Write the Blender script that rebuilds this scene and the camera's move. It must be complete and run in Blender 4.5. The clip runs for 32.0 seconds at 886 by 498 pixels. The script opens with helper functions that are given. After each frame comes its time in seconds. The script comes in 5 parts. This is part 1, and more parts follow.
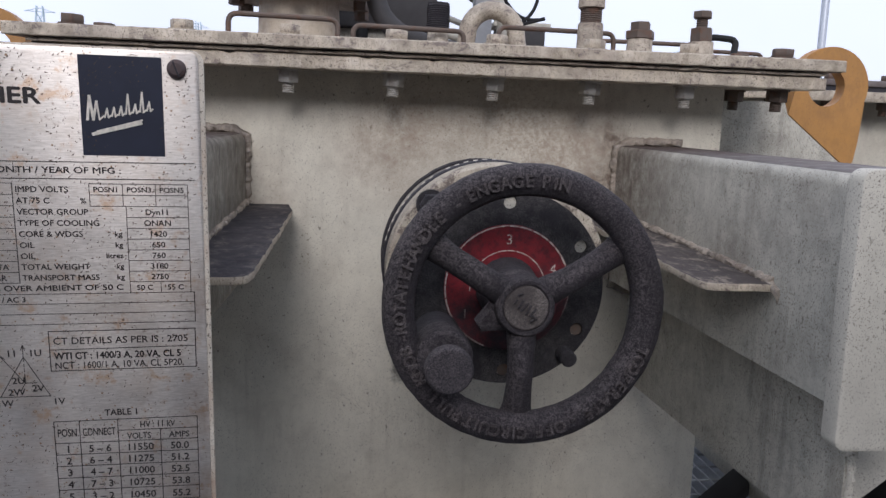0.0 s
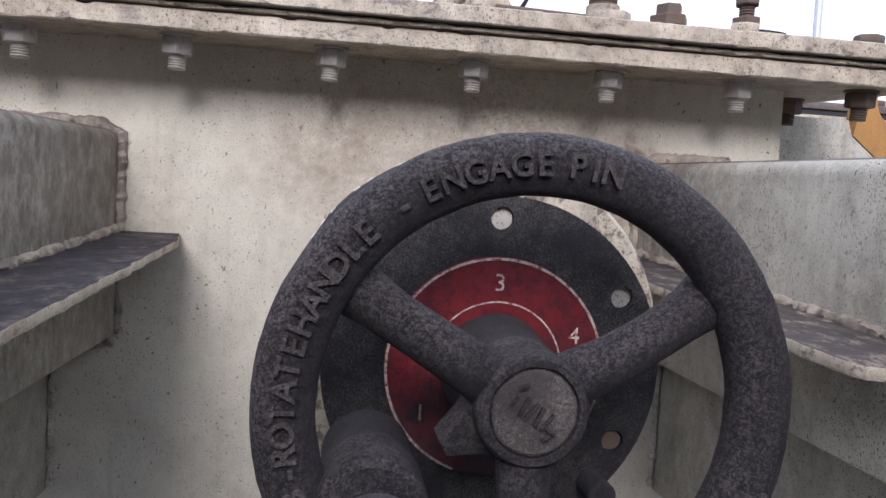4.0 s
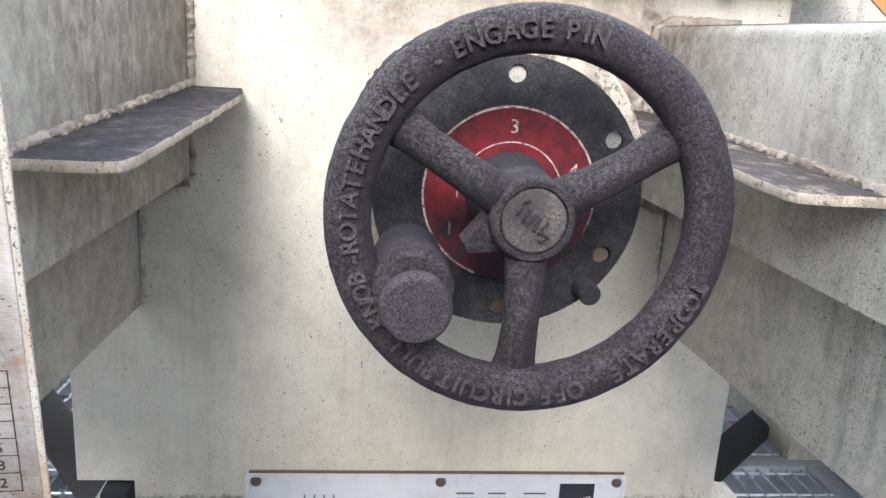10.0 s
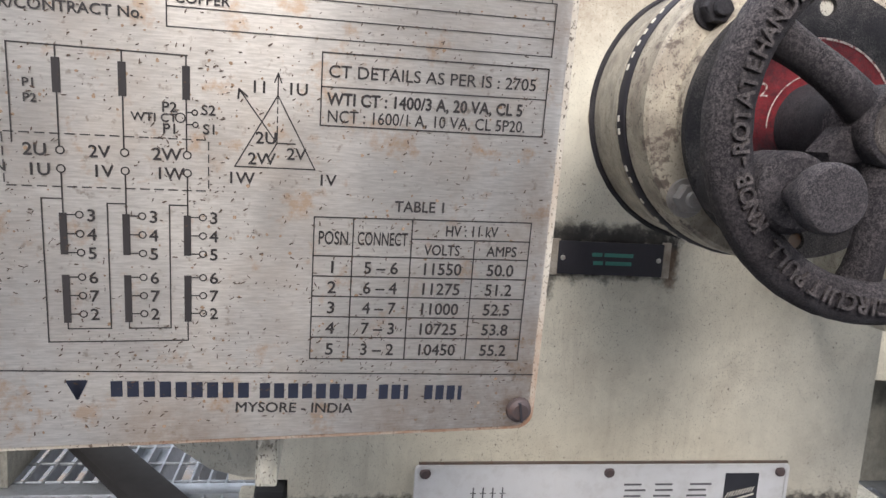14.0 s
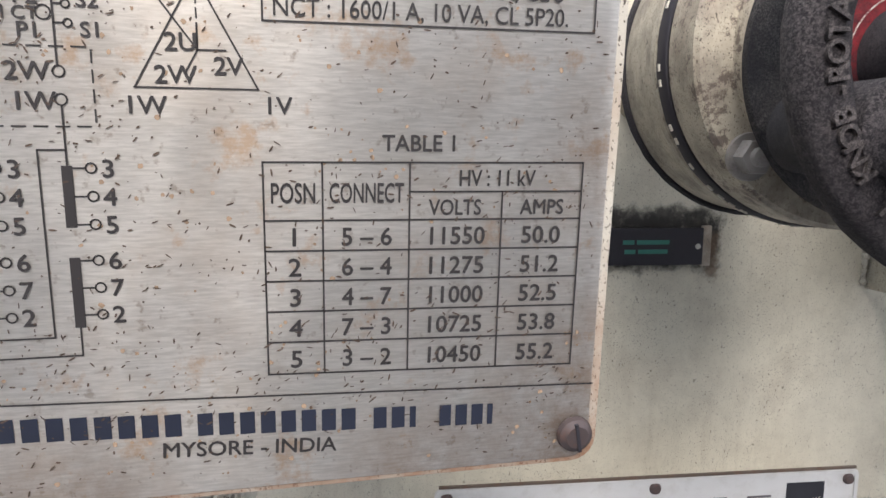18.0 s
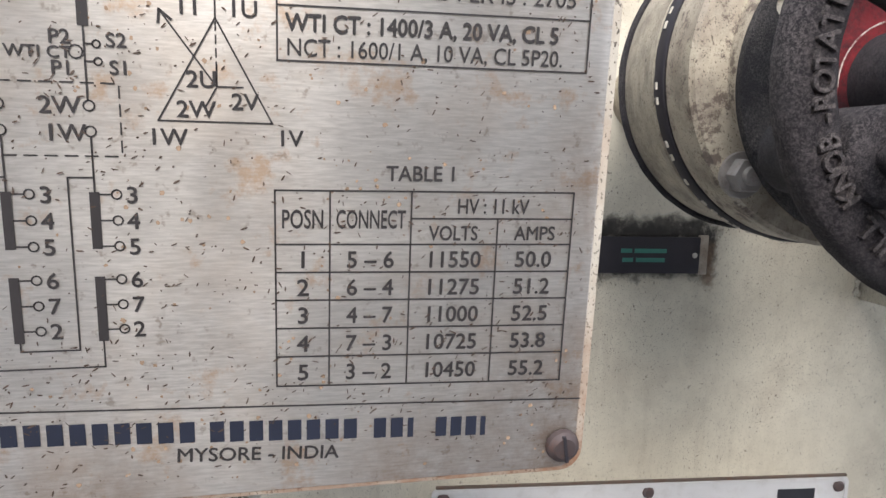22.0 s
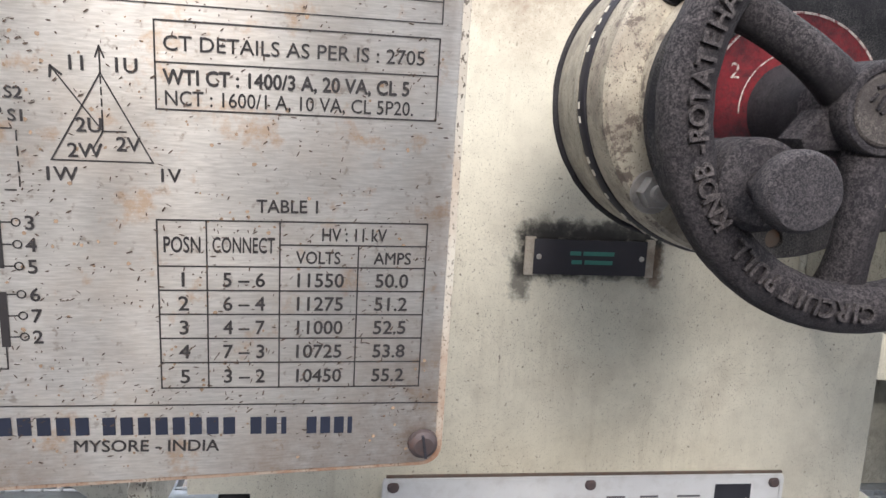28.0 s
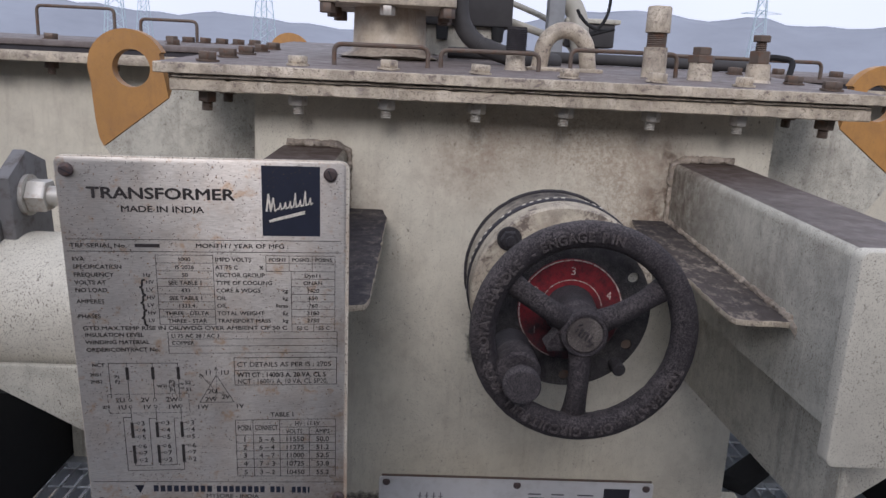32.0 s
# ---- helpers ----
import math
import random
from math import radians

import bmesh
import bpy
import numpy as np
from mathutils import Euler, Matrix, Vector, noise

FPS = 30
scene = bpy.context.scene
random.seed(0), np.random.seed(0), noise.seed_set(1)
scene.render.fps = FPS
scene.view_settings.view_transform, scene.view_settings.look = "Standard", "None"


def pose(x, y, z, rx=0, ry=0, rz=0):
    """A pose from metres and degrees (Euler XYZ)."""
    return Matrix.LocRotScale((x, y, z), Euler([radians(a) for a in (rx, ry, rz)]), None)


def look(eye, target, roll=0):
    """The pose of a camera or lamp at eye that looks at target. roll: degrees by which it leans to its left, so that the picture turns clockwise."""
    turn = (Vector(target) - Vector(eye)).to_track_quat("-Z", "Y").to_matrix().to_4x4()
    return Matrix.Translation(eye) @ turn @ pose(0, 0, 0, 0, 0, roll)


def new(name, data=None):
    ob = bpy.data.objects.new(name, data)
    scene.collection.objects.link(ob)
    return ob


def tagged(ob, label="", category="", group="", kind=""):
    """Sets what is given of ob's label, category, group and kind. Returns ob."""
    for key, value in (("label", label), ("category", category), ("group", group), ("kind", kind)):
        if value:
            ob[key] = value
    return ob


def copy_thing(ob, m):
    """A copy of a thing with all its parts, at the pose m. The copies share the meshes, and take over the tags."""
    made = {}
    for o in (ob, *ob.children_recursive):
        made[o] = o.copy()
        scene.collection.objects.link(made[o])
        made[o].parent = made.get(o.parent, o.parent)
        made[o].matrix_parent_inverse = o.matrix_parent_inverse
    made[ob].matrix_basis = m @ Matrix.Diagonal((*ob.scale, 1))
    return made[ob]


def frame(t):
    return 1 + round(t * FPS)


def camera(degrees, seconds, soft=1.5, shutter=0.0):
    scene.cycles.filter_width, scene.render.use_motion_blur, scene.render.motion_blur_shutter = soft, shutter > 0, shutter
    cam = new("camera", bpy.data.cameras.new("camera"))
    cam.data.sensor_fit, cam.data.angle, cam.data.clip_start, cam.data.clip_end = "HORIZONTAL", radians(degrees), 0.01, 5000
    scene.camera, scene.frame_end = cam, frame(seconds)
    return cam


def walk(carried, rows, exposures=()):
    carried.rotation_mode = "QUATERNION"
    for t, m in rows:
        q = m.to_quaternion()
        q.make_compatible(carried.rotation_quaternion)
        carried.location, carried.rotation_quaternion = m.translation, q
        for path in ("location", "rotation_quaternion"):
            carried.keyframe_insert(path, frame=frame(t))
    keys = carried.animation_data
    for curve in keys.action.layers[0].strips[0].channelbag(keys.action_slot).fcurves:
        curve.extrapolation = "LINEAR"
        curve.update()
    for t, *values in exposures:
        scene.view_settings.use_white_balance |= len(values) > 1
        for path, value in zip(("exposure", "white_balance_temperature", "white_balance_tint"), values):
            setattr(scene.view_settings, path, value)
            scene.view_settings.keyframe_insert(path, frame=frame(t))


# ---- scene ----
cam = camera(61.12, 32.0)
ROWS = [
    (0.0, -0.0076, 0.0164, 1.4323, -6.21, 81.88, -1.88),
    (0.5, 0.0288, 0.0914, 1.3822, -6.98, 84.25, -1.47),
    (1.0, 0.0375, 0.1303, 1.3699, -7.14, 85.97, -1.72),
    (1.5, 0.0343, 0.1334, 1.3742, -6.80, 86.68, -1.68),
    (2.0, 0.0403, 0.1377, 1.3769, -6.76, 87.21, -1.71),
    (2.5, 0.0372, 0.1348, 1.3850, -6.68, 86.64, -1.40),
    (4.5, 0.0509, 0.3314, 1.3894, -8.17, 86.01, -3.45),
    (5.0, 0.0952, 0.3314, 1.4177, -7.13, 84.30, -2.36),
    (5.5, 0.1377, 0.3153, 1.4208, -5.59, 83.07, -1.23),
    (6.0, 0.1665, 0.3009, 1.3755, -4.36, 82.14, -0.25),
    (6.5, 0.1577, 0.2816, 1.3621, -3.38, 81.79, 0.69),
    (7.0, 0.0971, 0.2265, 1.3700, -3.10, 82.85, 0.33),
    (7.5, 0.0763, 0.1978, 1.3717, -3.12, 80.90, -0.71),
    (8.0, 0.0526, 0.2007, 1.3786, -3.92, 78.95, -1.68),
    (8.5, 0.0431, 0.1959, 1.3816, -4.32, 78.38, -2.29),
    (9.0, 0.0453, 0.2047, 1.3856, -5.36, 77.90, -2.68),
    (9.5, 0.0401, 0.2038, 1.3822, -5.45, 77.79, -3.03),
    (10.0, 0.0359, 0.1975, 1.3849, -5.13, 75.92, -3.40),
    (10.5, 0.0494, 0.2629, 1.4239, -4.76, 66.23, -2.34),
    (11.0, 0.0479, 0.3441, 1.4715, -5.29, 56.11, -2.14),
    (11.2, 0.0428, 0.3471, 1.4739, -5.10, 55.99, -2.98),
    (11.5, 0.0425, 0.3520, 1.4776, -6.25, 57.10, -2.27),
    (12.0, 0.0242, 0.2956, 1.4276, -7.88, 74.35, -2.96),
    (12.5, -0.0234, 0.2520, 1.4077, -8.95, 78.66, -2.74),
    (13.0, -0.0808, 0.2143, 1.4162, -11.42, 79.74, -4.58),
    (13.5, -0.1560, 0.1867, 1.3593, -9.74, 80.76, -5.06),
    (14.0, -0.1911, 0.2097, 1.2851, -8.13, 80.84, -3.58),
    (14.5, -0.1846, 0.2627, 1.2668, -7.37, 81.42, -2.79),
    (15.0, -0.1807, 0.2876, 1.2640, -7.38, 81.54, -2.36),
    (15.5, -0.1765, 0.3048, 1.2584, -7.58, 81.40, -1.50),
    (17.5, -0.1769, 0.2996, 1.2558, -7.91, 81.74, -0.74),
    (18.0, -0.1779, 0.2995, 1.2558, -7.76, 81.59, -0.75),
    (18.5, -0.1767, 0.2978, 1.2581, -7.64, 81.43, -0.88),
    (19.0, -0.1757, 0.2944, 1.2623, -7.51, 81.34, -1.03),
    (19.5, -0.1764, 0.2925, 1.2646, -7.57, 81.38, -1.20),
    (20.0, -0.1792, 0.2923, 1.2637, -7.70, 81.42, -1.26),
    (20.5, -0.1795, 0.2894, 1.2662, -7.71, 81.50, -1.33),
    (21.0, -0.1798, 0.2873, 1.2671, -7.63, 81.52, -1.46),
    (21.5, -0.1787, 0.2860, 1.2663, -7.56, 81.44, -1.56),
    (22.0, -0.1788, 0.2864, 1.2652, -7.44, 81.40, -1.72),
    (22.5, -0.1783, 0.2857, 1.2660, -7.46, 81.49, -1.88),
    (23.0, -0.1774, 0.2822, 1.2668, -7.52, 81.54, -1.92),
    (23.5, -0.1765, 0.2786, 1.2652, -7.58, 81.49, -1.87),
    (24.0, -0.1752, 0.2763, 1.2666, -7.69, 81.58, -1.87),
    (24.5, -0.1727, 0.2763, 1.2670, -7.53, 81.54, -2.02),
    (26.5, -0.1661, 0.2700, 1.2648, -7.64, 81.45, -2.19),
    (27.0, -0.1577, 0.2645, 1.2715, -7.32, 81.00, -2.52),
    (27.5, -0.1531, 0.2630, 1.2739, -7.32, 81.13, -2.47),
    (28.0, -0.1402, 0.2515, 1.2832, -7.45, 80.54, -2.92),
    (28.2, -0.1183, 0.2441, 1.3189, -7.74, 77.32, -4.25),
    (28.5, -0.0909, 0.1899, 1.3385, -6.99, 79.01, -3.02),
    (28.8, -0.0599, 0.1085, 1.3772, -6.23, 78.43, -3.88),
    (29.0, -0.0414, 0.0816, 1.3963, -6.45, 77.72, -3.36),
    (29.5, 0.0124, 0.0002, 1.4376, -5.88, 76.93, -3.61),
    (30.0, 0.0401, -0.0440, 1.4750, -5.45, 76.14, -3.43),
    (30.5, 0.0233, -0.0902, 1.5277, -3.93, 76.03, -2.77),
    (31.0, 0.0218, -0.1042, 1.5577, -2.45, 76.52, -2.30),
    (31.5, 0.0020, -0.1105, 1.5531, -1.83, 76.79, -2.34),
    (32.0, -0.0445, -0.1136, 1.5531, -1.38, 76.73, -2.68),
]
EXPOSURES = [(0.0, -0.42, 5850, 16), (2.5, -0.05, 5850, 17), (4.5, 0.23, 5850, 18), (5.0, 0.38, 5850, 18), (6.0, 1.22, 5860, 16), (7.0, 1.35, 5860, 12), (8.0, 1.22, 5860, 12), (9.0, 1.2, 5860, 12), (10.0, 1.17, 5860, 12), (11.0, 1.5, 5910, 12), (12.0, 1.11, 5910, 13), (13.0, -0.02, 5910, 15), (14.0, 0.77, 6260, 13), (15.0, 0.92, 6260, 12.5), (20.0, 0.92, 6260, 12), (24.0, 0.95, 6260, 12), (28.0, 0.96, 6220, 12), (29.0, 1.04, 5910, 11), (30.0, 0.29, 5960, 14), (31.0, -0.39, 5910, 17), (32.0, -0.5, 5910, 17)]
walk(cam, [(t, pose(x, y, z, rx, ry, rz)) for t, x, y, z, rz, rx, ry in ROWS], EXPOSURES)

# ---- world, sun, exposure ----
world = bpy.data.worlds.new("sky")
scene.world = world
world.use_nodes = True
wn = world.node_tree.nodes
sky = wn.new("ShaderNodeTexSky")
sky.sky_type, sky.sun_disc = "NISHITA", False
sky.sun_elevation, sky.sun_rotation = radians(30.5), radians(187)
sky.dust_density, sky.air_density, sky.ozone_density = 5.0, 1.0, 0.6
# thin white cloud lies over nearly all of the sky
cloud = wn.new("ShaderNodeTexNoise")
cloud.inputs["Scale"].default_value, cloud.inputs["Detail"].default_value = 2.2, 5.0
cover_amount = wn.new("ShaderNodeMapRange")
cover_amount.inputs["From Min"].default_value, cover_amount.inputs["From Max"].default_value = 0.3, 0.6
cover_amount.inputs["To Min"].default_value, cover_amount.inputs["To Max"].default_value = 0.9, 1.0
overcast = wn.new("ShaderNodeMix")
overcast.data_type = "RGBA"
overcast.inputs[7].default_value = (10.4, 10.8, 11.5, 1)
world.node_tree.links.new(cloud.outputs["Fac"], cover_amount.inputs["Value"])
world.node_tree.links.new(cover_amount.outputs[0], overcast.inputs[0])
world.node_tree.links.new(sky.outputs[0], overcast.inputs[6])
world.node_tree.links.new(overcast.outputs[2], wn["Background"].inputs[0])
wn["Background"].inputs[1].default_value = 0.125
sun = new("sun", bpy.data.lights.new("sun", "SUN"))
sun.data.energy, sun.data.angle, sun.data.color = 2.4, radians(22), (1.0, 0.94, 0.86)
sun.matrix_world = look((-0.4, -3.0, 3.36), (0.1, 1.0, 1.0))


# ---- materials ----
def nodes_of(name):
    m = bpy.data.materials.new(name)
    m.use_nodes = True
    nt = m.node_tree
    return m, nt, nt.nodes["Principled BSDF"]


def add(nt, kind, **kw):
    n = nt.nodes.new(kind)
    for k, v in kw.items():
        if k in n.inputs:
            n.inputs[k].default_value = v
    return n


def coords(nt, scale=(1, 1, 1)):
    g = nt.nodes.new("ShaderNodeNewGeometry")
    mp = nt.nodes.new("ShaderNodeMapping")
    mp.inputs["Scale"].default_value = scale
    nt.links.new(g.outputs["Position"], mp.inputs["Vector"])
    return mp.outputs[0]


def noise_tex(nt, scale, detail=4.0, rough=0.55, stretch=(1, 1, 1)):
    n = add(nt, "ShaderNodeTexNoise", Scale=scale, Detail=detail, Roughness=rough)
    nt.links.new(coords(nt, stretch), n.inputs["Vector"])
    return n.outputs["Fac"]


def ramp(nt, fac, a, b, ca=0.0, cb=1.0):
    r = nt.nodes.new("ShaderNodeMapRange")
    r.clamp = True
    r.inputs["From Min"].default_value, r.inputs["From Max"].default_value = a, b
    r.inputs["To Min"].default_value, r.inputs["To Max"].default_value = ca, cb
    nt.links.new(fac, r.inputs["Value"])
    return r.outputs[0]


def mix(nt, fac, a, b):
    m = nt.nodes.new("ShaderNodeMix")
    m.data_type = "RGBA"
    for sock, v in ((m.inputs[0], fac), (m.inputs[6], a), (m.inputs[7], b)):
        if isinstance(v, (tuple, float, int)):
            sock.default_value = v if not isinstance(v, tuple) else (*v[:3], 1)
        else:
            nt.links.new(v, sock)
    return m.outputs[2]


def mul(nt, a, b):
    m = nt.nodes.new("ShaderNodeMath")
    m.operation = "MULTIPLY"
    for s, v in zip(m.inputs, (a, b)):
        if isinstance(v, (float, int)):
            s.default_value = v
        else:
            nt.links.new(v, s)
    return m.outputs[0]


def bump(nt, bsdf, height, strength=0.3, dist=0.001):
    b = add(nt, "ShaderNodeBump", Strength=strength, Distance=dist)
    nt.links.new(height, b.inputs["Height"])
    nt.links.new(b.outputs[0], bsdf.inputs["Normal"])


def paint(name, color, dirt=(0.22, 0.2, 0.17), amount=0.5, specks=0.5, rough=0.5, streak=0.0, grime=0.0, mottle=0.3):
    """Weathered gloss paint: broad tone, cloudy dirt, mottling, fine black specks, runs and chips."""
    m, nt, b = nodes_of(name)
    c = tuple(color)
    dark = tuple(0.8 * v for v in c)
    base = mix(nt, ramp(nt, noise_tex(nt, 5, 5), 0.35, 0.7), c, dark)
    base = mix(nt, mul(nt, ramp(nt, noise_tex(nt, 16, 8, 0.7), 0.5, 0.75), amount), base, dirt)
    base = mix(nt, mul(nt, ramp(nt, noise_tex(nt, 85, 6, 0.7, (1, 1, 0.5)), 0.48, 0.7), mottle), base, tuple(0.5 * (p + q) for p, q in zip(dirt, dark)))
    if streak:
        runs = mul(nt, ramp(nt, noise_tex(nt, 60, 5, 0.6, (1, 1, 0.09)), 0.52, 0.7), ramp(nt, noise_tex(nt, 7, 3), 0.4, 0.6))
        base = mix(nt, mul(nt, runs, streak), base, dirt)
    if grime:
        base = mix(nt, mul(nt, ramp(nt, noise_tex(nt, 30, 9, 0.75), 0.45, 0.65), grime), base, (0.07, 0.058, 0.05))
    if specks:
        zone = ramp(nt, noise_tex(nt, 9, 3), 0.3, 0.6, 0.25, 1.0)
        for size, lo in ((1100, 0.63), (560, 0.665), (270, 0.705)):
            lo -= 0.02 * (specks >= 1.0)
            sp = ramp(nt, noise_tex(nt, size, 2, 0.5, (1, 1, 0.65)), lo, lo + 0.035)
            base = mix(nt, mul(nt, mul(nt, sp, zone), specks), base, (0.1, 0.08, 0.06))
    nt.links.new(base, b.inputs["Base Color"])
    nt.links.new(ramp(nt, noise_tex(nt, 40, 6), 0.3, 0.7, rough - 0.1, rough + 0.2), b.inputs["Roughness"])
    bump(nt, b, noise_tex(nt, 160, 7, 0.65), 0.35, 0.0008)
    return m


def cast(name, color, dust, amount=0.5, scale=260, rough=0.75, worn=0.0):
    """Pitted cast metal with pale corrosion in grains; worn > 0 pales the faces that look up and left, as if lit."""
    m, nt, b = nodes_of(name)
    base = mix(nt, ramp(nt, noise_tex(nt, 16, 6), 0.3, 0.7), color, tuple(0.6 * v for v in color))
    zone = ramp(nt, noise_tex(nt, 26, 7, 0.7), 0.42, 0.62, 0.15, 1.0)
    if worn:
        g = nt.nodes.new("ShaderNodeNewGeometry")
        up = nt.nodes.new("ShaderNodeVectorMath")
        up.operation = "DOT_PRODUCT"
        # light from the upper left is put into the corrosion colour
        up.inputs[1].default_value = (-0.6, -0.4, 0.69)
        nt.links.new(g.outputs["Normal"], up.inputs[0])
        lit_side = ramp(nt, up.outputs["Value"], 0.05, 0.75, 1.0 - worn, 1.0)
        zone = mul(nt, lit_side, ramp(nt, noise_tex(nt, 22, 6, 0.7), 0.35, 0.6, 0.45, 1.0))
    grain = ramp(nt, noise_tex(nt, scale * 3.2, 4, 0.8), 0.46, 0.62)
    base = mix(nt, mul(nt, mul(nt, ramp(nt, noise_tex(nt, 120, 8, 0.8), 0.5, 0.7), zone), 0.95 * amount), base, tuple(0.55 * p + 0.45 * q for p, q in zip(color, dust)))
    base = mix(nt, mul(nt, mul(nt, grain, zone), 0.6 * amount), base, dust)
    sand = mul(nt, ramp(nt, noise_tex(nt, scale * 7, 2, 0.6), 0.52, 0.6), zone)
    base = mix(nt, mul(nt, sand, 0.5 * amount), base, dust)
    nt.links.new(base, b.inputs["Base Color"])
    nt.links.new(ramp(nt, noise_tex(nt, 50, 5), 0.3, 0.7, rough - 0.15, rough + 0.1), b.inputs["Roughness"])
    b.inputs["Specular IOR Level"].default_value = 0.35
    bump(nt, b, noise_tex(nt, 330, 8, 0.85), 1.0, 0.0024)
    return m


def metal(name, color, rough=0.4, stain=(0.2, 0.11, 0.06), amount=0.3, metallic=0.8, scale=90):
    m, nt, b = nodes_of(name)
    base = mix(nt, mul(nt, ramp(nt, noise_tex(nt, scale, 7, 0.7), 0.5, 0.68), amount), color, stain)
    nt.links.new(base, b.inputs["Base Color"])
    b.inputs["Metallic"].default_value = metallic
    nt.links.new(ramp(nt, noise_tex(nt, 60, 5), 0.3, 0.7, rough - 0.1, rough + 0.2), b.inputs["Roughness"])
    bump(nt, b, noise_tex(nt, 240, 4), 0.2, 0.0004)
    return m


def plain(name, color, rough=0.6, metallic=0.0, var=0.25, scale=40):
    m, nt, b = nodes_of(name)
    base = mix(nt, ramp(nt, noise_tex(nt, scale, 6, 0.65), 0.35, 0.7), color, tuple((1 - var) * v for v in color))
    nt.links.new(base, b.inputs["Base Color"])
    b.inputs["Roughness"].default_value, b.inputs["Metallic"].default_value = rough, metallic
    return m


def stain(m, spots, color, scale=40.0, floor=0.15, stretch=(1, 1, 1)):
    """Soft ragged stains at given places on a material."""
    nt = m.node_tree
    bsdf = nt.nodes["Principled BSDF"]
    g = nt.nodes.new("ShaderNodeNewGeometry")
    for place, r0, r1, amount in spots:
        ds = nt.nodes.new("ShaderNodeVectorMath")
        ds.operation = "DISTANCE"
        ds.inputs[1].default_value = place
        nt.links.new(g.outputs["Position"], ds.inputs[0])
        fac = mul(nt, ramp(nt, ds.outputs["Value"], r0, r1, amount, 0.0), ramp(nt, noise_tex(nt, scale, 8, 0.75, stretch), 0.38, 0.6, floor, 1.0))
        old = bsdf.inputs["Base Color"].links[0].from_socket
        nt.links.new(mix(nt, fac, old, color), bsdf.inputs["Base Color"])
    return m


def smear(m, x0, x1, z0, z1, reach, amount, color, scale=60.0):
    """Grime gathered round a rectangle on an upright wall, fading out raggedly over reach."""
    nt = m.node_tree
    bsdf = nt.nodes["Principled BSDF"]
    sep = nt.nodes.new("ShaderNodeSeparateXYZ")
    nt.links.new(coords(nt), sep.inputs[0])
    ends = []
    for sock, lo, hi in ((sep.outputs[0], x0, x1), (sep.outputs[2], z0, z1)):
        off = math_node(nt, "SUBTRACT", math_node(nt, "ABSOLUTE", math_node(nt, "SUBTRACT", sock, (lo + hi) / 2)), (hi - lo) / 2)
        ends.append(math_node(nt, "MAXIMUM", off, 0.0))
    dist = math_node(nt, "SQRT", math_node(nt, "ADD", math_node(nt, "POWER", ends[0], 2.0), math_node(nt, "POWER", ends[1], 2.0)))
    rag = ramp(nt, noise_tex(nt, scale, 7, 0.7), 0.3, 0.7, -0.5 * reach, 0.8 * reach)
    fac = ramp(nt, math_node(nt, "ADD", dist, rag), 0.15 * reach, reach, amount, 0.0)
    old = bsdf.inputs["Base Color"].links[0].from_socket
    nt.links.new(mix(nt, fac, old, color), bsdf.inputs["Base Color"])


def math_node(nt, op, a, b=0.0):
    m = nt.nodes.new("ShaderNodeMath")
    m.operation = op
    for s_, v in zip(m.inputs, (a, b)):
        if isinstance(v, (float, int)):
            s_.default_value = v
        else:
            nt.links.new(v, s_)
    return m.outputs[0]


CREAM = (0.655, 0.61, 0.495)
M_wall = paint("cream_paint_tank", CREAM, dirt=(0.3, 0.25, 0.19), amount=0.4, specks=0.95, streak=0.3, grime=0.1, mottle=0.25)
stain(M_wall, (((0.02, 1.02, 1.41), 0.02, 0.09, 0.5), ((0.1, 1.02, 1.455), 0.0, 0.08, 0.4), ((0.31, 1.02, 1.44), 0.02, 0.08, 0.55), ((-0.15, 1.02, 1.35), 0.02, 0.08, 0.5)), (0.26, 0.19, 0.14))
smear(M_wall, 0.052, 0.2, 1.134, 1.176, 0.016, 0.97, (0.018, 0.016, 0.015), 75.0)
smear(M_wall, 0.06, 0.19, 1.172, 1.184, 0.012, 0.9, (0.03, 0.027, 0.024), 50.0)
smear(M_wall, 0.045, 0.056, 1.105, 1.14, 0.01, 0.75, (0.05, 0.045, 0.04), 90.0)
smear(M_wall, 0.197, 0.204, 1.12, 1.16, 0.01, 0.7, (0.16, 0.1, 0.06), 90.0)
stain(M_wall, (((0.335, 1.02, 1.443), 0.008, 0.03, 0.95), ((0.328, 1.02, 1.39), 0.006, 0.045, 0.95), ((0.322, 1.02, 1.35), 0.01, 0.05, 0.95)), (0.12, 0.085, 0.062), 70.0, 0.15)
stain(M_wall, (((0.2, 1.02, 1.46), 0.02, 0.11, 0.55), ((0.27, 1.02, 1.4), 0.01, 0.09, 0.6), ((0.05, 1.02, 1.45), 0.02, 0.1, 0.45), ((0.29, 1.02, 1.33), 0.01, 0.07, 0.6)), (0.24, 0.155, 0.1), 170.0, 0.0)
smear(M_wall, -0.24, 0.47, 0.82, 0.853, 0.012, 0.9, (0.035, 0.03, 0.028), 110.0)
M_beam = paint("cream_paint_grey", (0.56, 0.535, 0.45), dirt=(0.19, 0.165, 0.14), amount=0.6, specks=1.0, streak=0.5, grime=0.3, mottle=0.5)
M_end = paint("cream_paint_pitted", (0.63, 0.595, 0.5), amount=0.25, specks=1.0, grime=0.1, mottle=0.2)
M_grimy = paint("cream_paint_grimy", (0.085, 0.072, 0.068), dirt=(0.04, 0.035, 0.038), amount=0.9, specks=0.3, rough=0.7, grime=0.4, mottle=0.7)
nt = M_grimy.node_tree
old = nt.nodes["Principled BSDF"].inputs["Base Color"].links[0].from_socket
